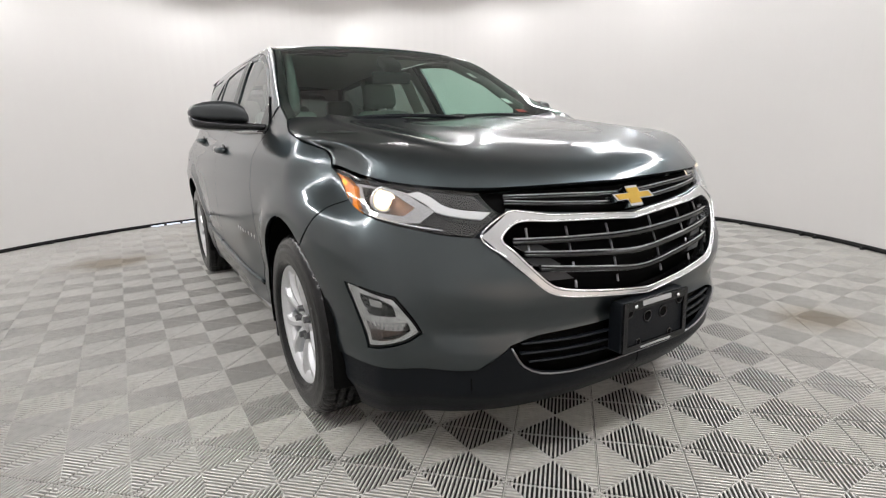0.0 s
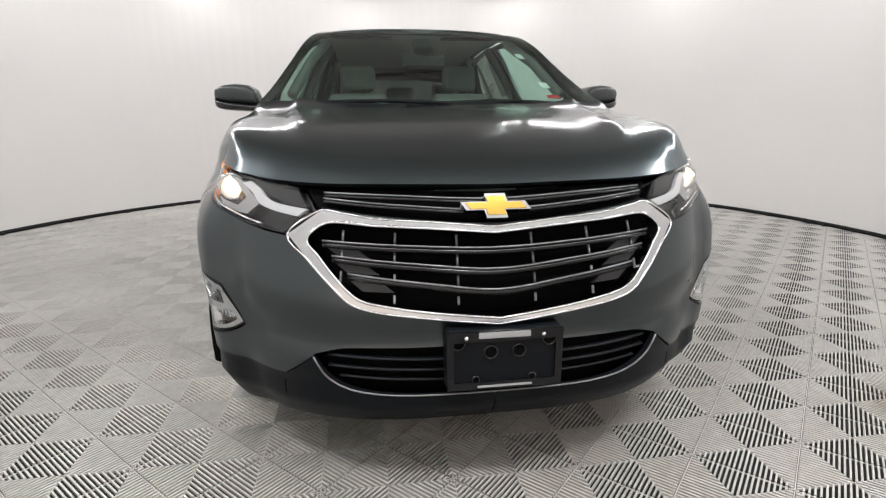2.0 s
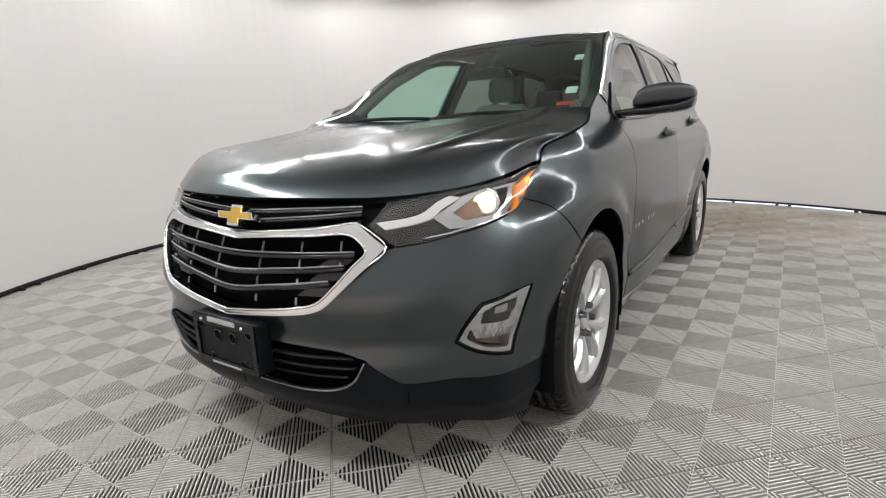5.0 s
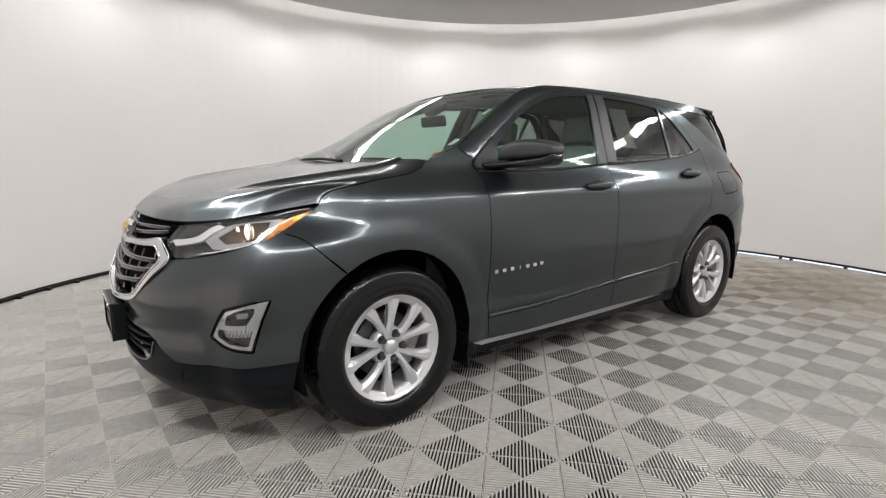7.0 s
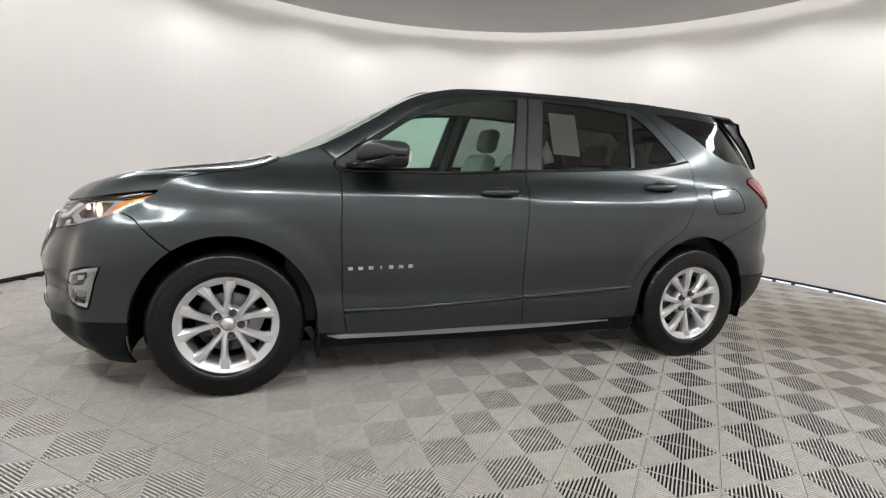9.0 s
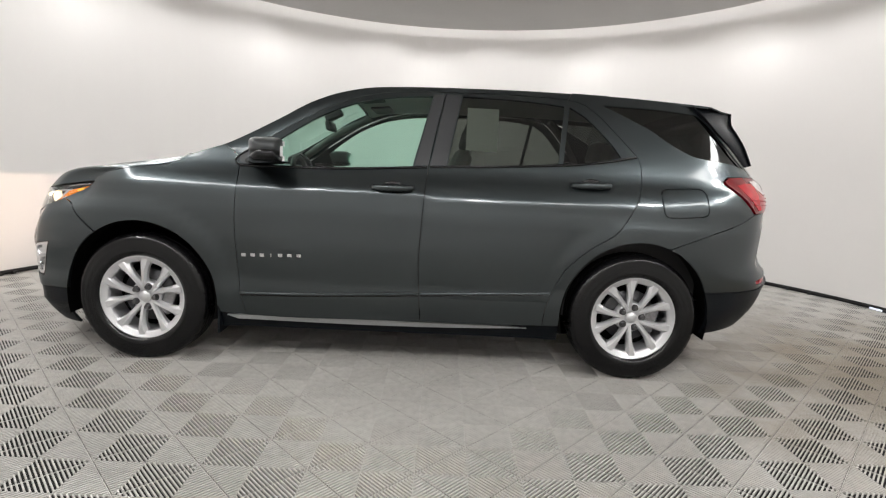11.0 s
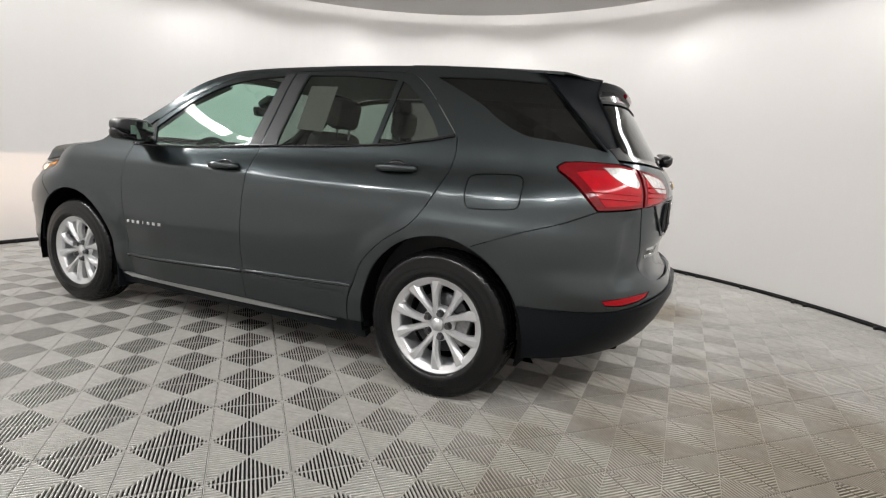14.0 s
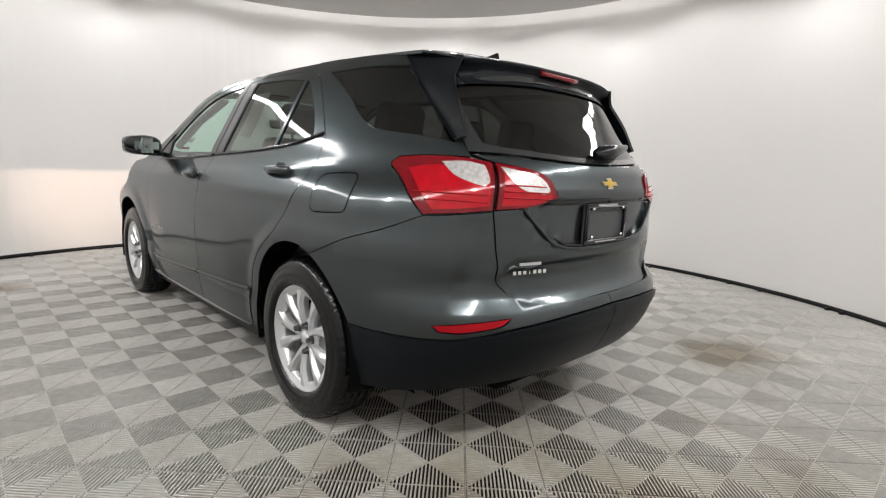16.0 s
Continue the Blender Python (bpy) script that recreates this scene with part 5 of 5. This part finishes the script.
for x0, z0, owners in ((-0.004, 1.018, front_doors), (-1.081, 1.076, rear_doors)):
    for s, door in zip((1, -1), owners):
        y = float(side_w(z0))
        slope = 0.02
        P = [(x0 + dx, (y + dy) * s, z0 + slope * -dx) for dx, dy in ((0.108, 0.004), (0.098, 0.018), (0.06, 0.030), (0, 0.034), (-0.06, 0.032), (-0.095, 0.022), (-0.106, 0.004))]
        h = tube("handle", P, [0.012, 0.015, 0.0165, 0.0165, 0.0165, 0.015, 0.012], PAINT, door, "body-colour pull handle", sides=10, flat=1.15)
        # Black ellipsoid stands in for the shaded hollow behind the handle.
        bm = bmesh.new()
        bmesh.ops.create_uvsphere(bm, u_segments=20, v_segments=10, radius=1)
        bm.transform(Matrix.Translation((x0, (y - 0.002) * s, z0 - 0.006)) @ Matrix.Diagonal((0.062, 0.007, 0.042, 1)))
        part("handle_cup", bm, BLACK_GLOSS, door, smooth=True)
for y0, x0, reach in ((0.55, 1.02, -0.60), (-0.05, 1.165, -0.52)):
    arm = tube("wiper", [(x0 + 0.03, y0, 1.118 + 0.02 * (y0 > 0)), (x0 + 0.02, y0 + reach * 0.5, 1.136), (x0 + 0.03, y0 + reach, 1.140)], [0.011, 0.007, 0.005], BLACK_MATTE, car, "black wiper arm and blade")
    tube("blade", [(x0 + 0.01 + 0.10 * math.sin(math.pi * q) * (y0 > 0), y0 + 0.1 + (reach - 0.12) * q, 1.139 + 0.012 * math.sin(math.pi * q)) for q in np.linspace(0, 1, 9)], 0.0055, BLACK_MATTE, arm, flat=1.6)
rw = tube("wiper", [(-2.222, 0.025, 1.188), (-2.240, 0.0, 1.194), (-2.244, -0.06, 1.204), (-2.225, -0.2, 1.225), (-2.185, -0.30, 1.235)], [0.020, 0.032, 0.030, 0.017, 0.009], BLACK_GLOSS, tailgate, "black rear wiper")
tube("blade", [(-2.224 + 0.10 * q, -0.02 - 0.34 * q, 1.200 + 0.03 * q) for q in np.linspace(0, 1, 6)], 0.008, BLACK_MATTE, rw)


# ---- plates and name bars ----
def name_bar(m, wide, high, parent):
    """One plain chrome bar in the place of a raised character."""
    bm = bmesh.new()
    bmesh.ops.create_cube(bm, size=1)
    bm.transform(Matrix.Diagonal((wide, high, 0.006, 1)))
    bmesh.ops.bevel(bm, geom=list(bm.edges), offset=0.0012, segments=1, affect="EDGES")
    bm.transform(m)
    bmesh.ops.recalc_face_normals(bm, faces=bm.faces)
    part("name_bar", bm, CHROME, parent)


plate = rounded_box("plate_holder", (0.055, 0.315, 0.165), (2.286, 0.008, 0.455), BLACK_MATTE, car, 0.006, label="black dealer plate holder with no plate")
fr_out, fr_in = (0.157, 0.0825), (0.138, 0.058)
bm = bmesh.new()
lo = [bm.verts.new((0, a * fr_out[0], b * fr_out[1])) for a, b in ((-1, -1), (1, -1), (1, 1), (-1, 1))]
li = [bm.verts.new((0, a * fr_in[0], b * fr_in[1] - 0.004)) for a, b in ((-1, -1), (1, -1), (1, 1), (-1, 1))]
for i in range(4):
    bm.faces.new((lo[i], lo[(i + 1) % 4], li[(i + 1) % 4], li[i]))
ext = bmesh.ops.extrude_face_region(bm, geom=list(bm.faces))
for v in [g for g in ext["geom"] if isinstance(g, bmesh.types.BMVert)]:
    v.co.x += 0.008
bmesh.ops.recalc_face_normals(bm, faces=bm.faces)
bm.transform(pose(2.313, 0.008, 0.455))
frame_mesh = bm.copy()
part("plate_frame", bm, BLACK_GLOSS, plate)
rounded_box("name_strip", (0.003, 0.14, 0.016), (2.322, 0.005, 0.527), WHITE_INK, plate, 0.003, label="pale dealer lettering as a plain bar")
rounded_box("name_strip", (0.002, 0.15, 0.006), (2.322, 0.008, 0.381), WHITE_INK, plate, 0.002, label="small pale lettering as a plain bar")
for y, z in ((-0.098, 0.522), (0.110, 0.522)):
    bm = bmesh.new()
    bmesh.ops.create_uvsphere(bm, u_segments=12, v_segments=8, radius=0.007)
    bm.transform(pose(2.322, y, z))
    part("screw", bm, CHROME, plate, smooth=True)
for y, z, r in ((-0.030, 0.476, 0.018), (0.047, 0.476, 0.018), (-0.118, 0.505, 0.018), (0.130, 0.505, 0.018), (-0.07, 0.398, 0.010), (0.085, 0.398, 0.010)):
    ring = [(2.314, y + r * math.cos(a), z + r * math.sin(a)) for a in np.linspace(0, 2 * math.pi, 20, endpoint=False)]
    tube("plate_boss", ring, 0.0035, BLACK_GLOSS, plate, closed=True, sides=6)
    # Flat black disc paints the dark inside of a hole.
    obj("plate_hole", [(2.3142, y + r * 0.8 * math.cos(a), z + r * 0.8 * math.sin(a)) for a in np.linspace(0, 2 * math.pi, 20, endpoint=False)], [tuple(range(20))], DARK_LINER, plate)
plate_back = rounded_box("rear_plate_holder", (0.012, 0.31, 0.155), (-2.273, 0.0, 0.918), SATIN, car, 0.004, label="black empty rear plate frame")
frame_mesh.transform(pose(-2.280, 0, 0.918, 0, 0, 180) @ pose(-2.313, -0.008, -0.455))
part("plate_frame", frame_mesh, BLACK_GLOSS, plate_back)
edge = [(-2.290, 0.146 * a, 0.918 + 0.066 * b) for a, b in ((-1, -1), (1, -1), (1, 1), (-1, 1))]
tube("bright_edge", edge, 0.0035, STEEL, plate_back, closed=True, sides=6)
for y in (-0.115, 0.115):
    for z in (0.865, 0.978):
        bm = bmesh.new()
        bmesh.ops.create_uvsphere(bm, u_segments=12, v_segments=8, radius=0.008)
        bm.transform(pose(-2.291, y, z))
        part("screw", bm, CHROME, plate_back, smooth=True)
rounded_box("name_strip", (0.003, 0.15, 0.016), (-2.289, 0.0, 0.989), WHITE_INK, plate_back, 0.003, label="pale dealer lettering as a plain bar")
rounded_box("name_strip", (0.002, 0.16, 0.006), (-2.289, 0.0, 0.844), WHITE_INK, plate_back, 0.002)
for s, door in zip((1, -1), front_doors):
    for i in range(7):
        x = 0.793 - 0.0505 * i if s > 0 else 0.49 + 0.0505 * i
        z = 0.620 + (0.793 - x) * 0.036
        y = float(side_w(z) + flare(x, z)) + 0.001
        m = Matrix.Translation((x, y * s, z)) @ Matrix(((-s, 0, 0, 0), (0, 0, s, 0), (0, 1, 0, 0), (0, 0, 0, 1)))
        name_bar(m, 0.025 if i != 3 else 0.007, 0.019, door)
tail_face = Matrix(((0, 0, -1, 0), (-1, 0, 0, 0), (0, 1, 0, 0), (0, 0, 0, 1)))
a0, a1 = skin(np.array(-2.24), np.array(0.752)), skin(np.array(-2.372), np.array(0.752))
yaw = math.atan2(a1[0] - a0[0], a0[1] - a1[1])
m = Matrix.Translation((a0 + a1) / 2 + np.array([0.004, 0.003, 0])) @ Matrix.Rotation(yaw, 4, "Z") @ tail_face
for i in range(7):
    name_bar(m @ Matrix.Translation((0.0235 * (i - 3), 0, 0)), 0.015 if i != 3 else 0.005, 0.015, tailgate)
bm = bmesh.new()
bmesh.ops.create_cube(bm, size=1)
bm.transform(Matrix.Translation((a0 + a1) / 2 + np.array([0.005, 0.0, 0.030])) @ Matrix.Rotation(yaw, 4, "Z") @ Matrix.Diagonal((0.004, 0.100, 0.010, 1)))
part("dealer_strip", bm, WHITE_INK, tailgate, "pale dealer lettering as a plain bar")

# ---- cabin ----
bm = bmesh.new()
for s in (1, -1):
    q = [bm.verts.new((x, 0.745 * s, z)) for x, z in ((1.10, 0.32), (1.10, 1.06), (-0.6, 1.10), (-1.75, 1.12), (-1.75, 0.32))]
    bm.faces.new(q)
fl = [bm.verts.new(c) for c in ((1.15, 0.745, 0.33), (1.15, -0.745, 0.33), (-2.0, -0.745, 0.45), (-2.0, 0.745, 0.45))]
bm.faces.new(fl)
part("cabin_tub", bm, DASH, car)
dash = []
for x, z in ((1.14, 1.10), (0.98, 1.118), (0.80, 1.10), (0.70, 1.03), (0.69, 0.90), (0.74, 0.70)):
    dash.append([(x + 0.04 * (1 - (y / 0.76) ** 2), y, z) for y in np.linspace(-0.76, 0.76, 15)])
grid_sheet("dashboard", np.array(dash), DASH, car, flip=True, thick=0.0, label="black dashboard")
sw = [(0.62 + 0.07 * math.sin(a) * 0.45, 0.37 + 0.18 * math.cos(a), 1.00 + 0.18 * math.sin(a) * 0.92) for a in np.linspace(0, 2 * math.pi, 32, endpoint=False)]
wheel_rim = tube("steering_wheel", sw, 0.016, DASH, car, "black steering wheel", closed=True)
rounded_box("wheel_hub", (0.06, 0.15, 0.10), (0.635, 0.37, 0.99), DASH, wheel_rim, 0.02)
rounded_box("wheel_spoke", (0.02, 0.34, 0.035), (0.635, 0.37, 1.0), DASH, wheel_rim, 0.008)


def seat(x, y, width, lean, back_h, head=True):
    base = rounded_box("seat", (0.50, width, 0.16), (x, y, 0.66), SEAT, car, 0.05, 3, "light grey cloth seat with a darker headrest")
    h = back_h
    rounded_box("backrest", (0.14, width * 0.94, h), (x - 0.26 - h / 2 * math.sin(radians(lean)), y, 0.70 + h / 2 * math.cos(radians(lean))), SEAT, base, 0.05, 3, turn=(0, -lean, 0), taper=(0.8, 0.86))
    if head:
        top = (x - 0.26 - (h + 0.12) * math.sin(radians(lean)), y, 0.70 + (h + 0.12) * math.cos(radians(lean)))
        rounded_box("headrest", (0.10, 0.25, 0.18), top, SEAT_TRIM, base, 0.045, 3, turn=(0, -lean * 0.6, 0))
        for d in (-0.06, 0.06):
            tube("headrest_post", [(top[0] + 0.01, y + d, top[2] - 0.16), (top[0], y + d, top[2] - 0.05)], 0.006, CHROME, base)
    return base


for y in (0.37, -0.37):
    seat(0.06, y, 0.52, 20, 0.58)
for y in (0.42, -0.42):
    seat(-0.92, y, 0.56, 24, 0.54)
seat(-0.92, 0.0, 0.26, 24, 0.50)
for s in (1, -1):
    for P in ([(0.86, 0.675 * s, 1.19), (0.60, 0.60 * s, 1.37), (0.32, 0.53 * s, 1.50)], [(-0.20, 0.765 * s, 1.10), (-0.25, 0.665 * s, 1.34), (-0.265, 0.535 * s, 1.545)], [(-1.36, 0.68 * s, 1.22), (-1.25, 0.61 * s, 1.38), (-1.09, 0.525 * s, 1.53)]):
        tube("pillar_trim", P, 0.026, TRIM_GREY, car, sides=8)
mir = rounded_box("cabin_mirror", (0.03, 0.24, 0.065), (0.52, 0.0, 1.385), DASH, car, 0.012, 2, "black interior mirror on its sensor mount", turn=(0, 12, 0))
rounded_box("sensor_mount", (0.12, 0.11, 0.05), (0.50, 0.0, 1.462), DASH, mir, 0.015, turn=(0, 28, 0))
tube("mirror_stem", [(0.52, 0, 1.45), (0.53, 0, 1.40)], 0.012, DASH, mir)
for s in (1, -1):
    rounded_box("sun_visor", (0.14, 0.36, 0.014), (0.20, 0.33 * s, 1.545), DASH, car, 0.005, turn=(0, 6, 0))


# ---- papers on the glass ----
def pane_card(name, corners, mat, parent, label):
    c = np.array(corners)
    n = np.cross(c[1] - c[0], c[3] - c[0])
    n = n / np.linalg.norm(n) * 0.0008
    return obj(name, np.vstack([c - n, c + n]), [(0, 1, 2, 3), (7, 6, 5, 4), (0, 4, 5, 1), (1, 5, 6, 2), (2, 6, 7, 3), (3, 7, 4, 0)], mat, parent, label=label)


sheet_pts = [skin(np.array(u), np.array(z)) + skin_normal(np.array(u), np.array(z)) * -0.014 for u, z in ((-0.390, 1.247), (-0.565, 1.240), (-0.575, 1.487), (-0.395, 1.489))]
pane_card("window_sticker", sheet_pts, PAPER, rear_doors[0], "paper price sheet behind the dark glass")
SCREEN_DOWN = np.array([-0.62, -0.10, 0.33]) / 0.71
for name, at, w, h, mat, label in (("white_sticker", (0.556, 0.548, 1.421), 0.055, 0.065, PAPER, "small white sticker"), ("white_sticker", (0.83, 0.600, 1.250), 0.050, 0.065, PAPER, "small white sticker"),
                                   ("red_sticker", (0.945, 0.612, 1.188), 0.075, 0.035, RED_STICKER, "red and white sticker")):
    c, across = np.array(at) + (-0.012, 0, -0.010), np.array([-0.25, 0.97, 0.0])
    pane_card(name, [c - across * w / 2 - SCREEN_DOWN * h / 2, c + across * w / 2 - SCREEN_DOWN * h / 2, c + across * w / 2 + SCREEN_DOWN * h / 2, c - across * w / 2 + SCREEN_DOWN * h / 2], mat, windshield, label)

# ---- headlight beams ----
for s, h in zip((1, -1), heads):
    c = skin(np.array(1.951), np.array(0.883))
    d = bpy.data.lights.new("headlight_beam", "SPOT")
    d.energy, d.color, d.spot_size, d.spot_blend, d.shadow_soft_size = 72.0, (1.0, 0.70, 0.52), radians(64), 0.9, 0.0002
    beam = new("headlight_beam", d)
    beam.matrix_world = look((c[0] + 0.003, (c[1] - 0.021) * s, 0.883), (4.2, (c[1] + 0.03) * s, 0.74))
    # Added half-disc cuts the beam off level; it glows to blend with the projector.
    half = [(c[0] + 0.012, (c[1] - 0.021) * s + 0.018 * math.cos(q), 0.8834 + 0.018 * math.sin(q)) for q in np.linspace(0, math.pi, 13)]
    obj("projector_lid", half + [(x - 0.002, y, z) for x, y, z in half], [tuple(range(13)), tuple(range(25, 12, -1))] + [(i, i + 13, i + 14, i + 1) for i in range(12)], BULB, h)


# ---- floor tiles: 0.4 m, four cells of diagonal ribs each ----
def rib_tile_mesh():
    v, f = [], []
    cell, count = 0.2, 20
    diag = cell * math.sqrt(2)
    pitch, low, notch = diag / count, -0.0085, 0.0034
    def bar(c, along, r0, r1, w, lean, drop):
        """A round-topped rib from r0 to r1 along its line; the outer end is cut on the cell's edge."""
        side = (-along[1], along[0])
        k = len(v)
        shape = ((-0.5, low), (-0.5, -0.0010), (-0.40, 0.0), (0.40, 0.0), (0.5, -0.0010), (0.5, low))
        for r, cut in ((r0, 0.0), (r1, lean)):
            for s, z in shape:
                reach = r - cut * s * w
                v.append((c[0] + along[0] * reach + side[0] * s * w, c[1] + along[1] * reach + side[1] * s * w, max(z + drop, low)))
        f.extend((k + q, k + 6 + q, k + 7 + q, k + 1 + q) for q in range(5))
        f.append(tuple(k + q for q in range(6)))
    for i in range(2):
        for j in range(2):
            cx, cy = -0.2 + cell * (i + 0.5), -0.2 + cell * (j + 0.5)
            q = math.sqrt(0.5)
            along = (q, -q) if (i + j) % 2 == 0 else (q, q)
            side = (-along[1], along[0])
            for n in range(count):
                d = (n + 0.5 - count / 2) * pitch
                half, lean = diag / 2 - abs(d) - 0.0006, math.copysign(1, d)
                c = (cx + side[0] * d, cy + side[1] * d)
                bar(c, along, notch, half, pitch * 0.42, lean, 0.0)
                bar(c, (-along[0], -along[1]), notch, half, pitch * 0.42, -lean, 0.0)
            bar((cx, cy), side, -diag / 2 + 0.004, diag / 2 - 0.004, 0.0036, 0.0, -0.0052)
    for q in (-0.2, 0.0):
        bar((q, 0.0), (0.0, 1.0), -0.2, 0.2, 0.0024, 0.0, -0.0020)
        bar((0.0, q), (1.0, 0.0), -0.2, 0.2, 0.0024, 0.0, -0.0023)
    me = bpy.data.meshes.new("tile")
    me.from_pydata(v, [], f)
    me.materials.append(RIB)
    return me, v, f


tile_me, tile_v, tile_f = rib_tile_mesh()
floor_ob = bpy.data.objects["floor"]
spots = []
for i in range(-13, 14):
    for j in range(-13, 14):
        x, y = 0.4 * i + 0.2 + 0.0, 0.4 * j + 0.2 + 0.09
        if math.hypot(x - RX, y - RY) < RR + 0.25:
            spots.append((math.hypot(x - RX - 0.2, y - RY - 0.9), x, y))
spots.sort()
for d, x, y in spots[:300]:
    t = new("tile", tile_me)
    t.parent = floor_ob
    t.location = (x, y, 0)
vv, ff = [], []
for d, x, y in spots[300:]:
    k = len(vv)
    vv.extend((a + x, b + y, c) for a, b, c in tile_v)
    ff.extend(tuple(q + k for q in q4) for q4 in tile_f)
if ff:
    tagged(obj("outer_tiles", vv, ff, RIB, floor_ob), "grey ribbed floor tiles by the wall", kind="stuff")
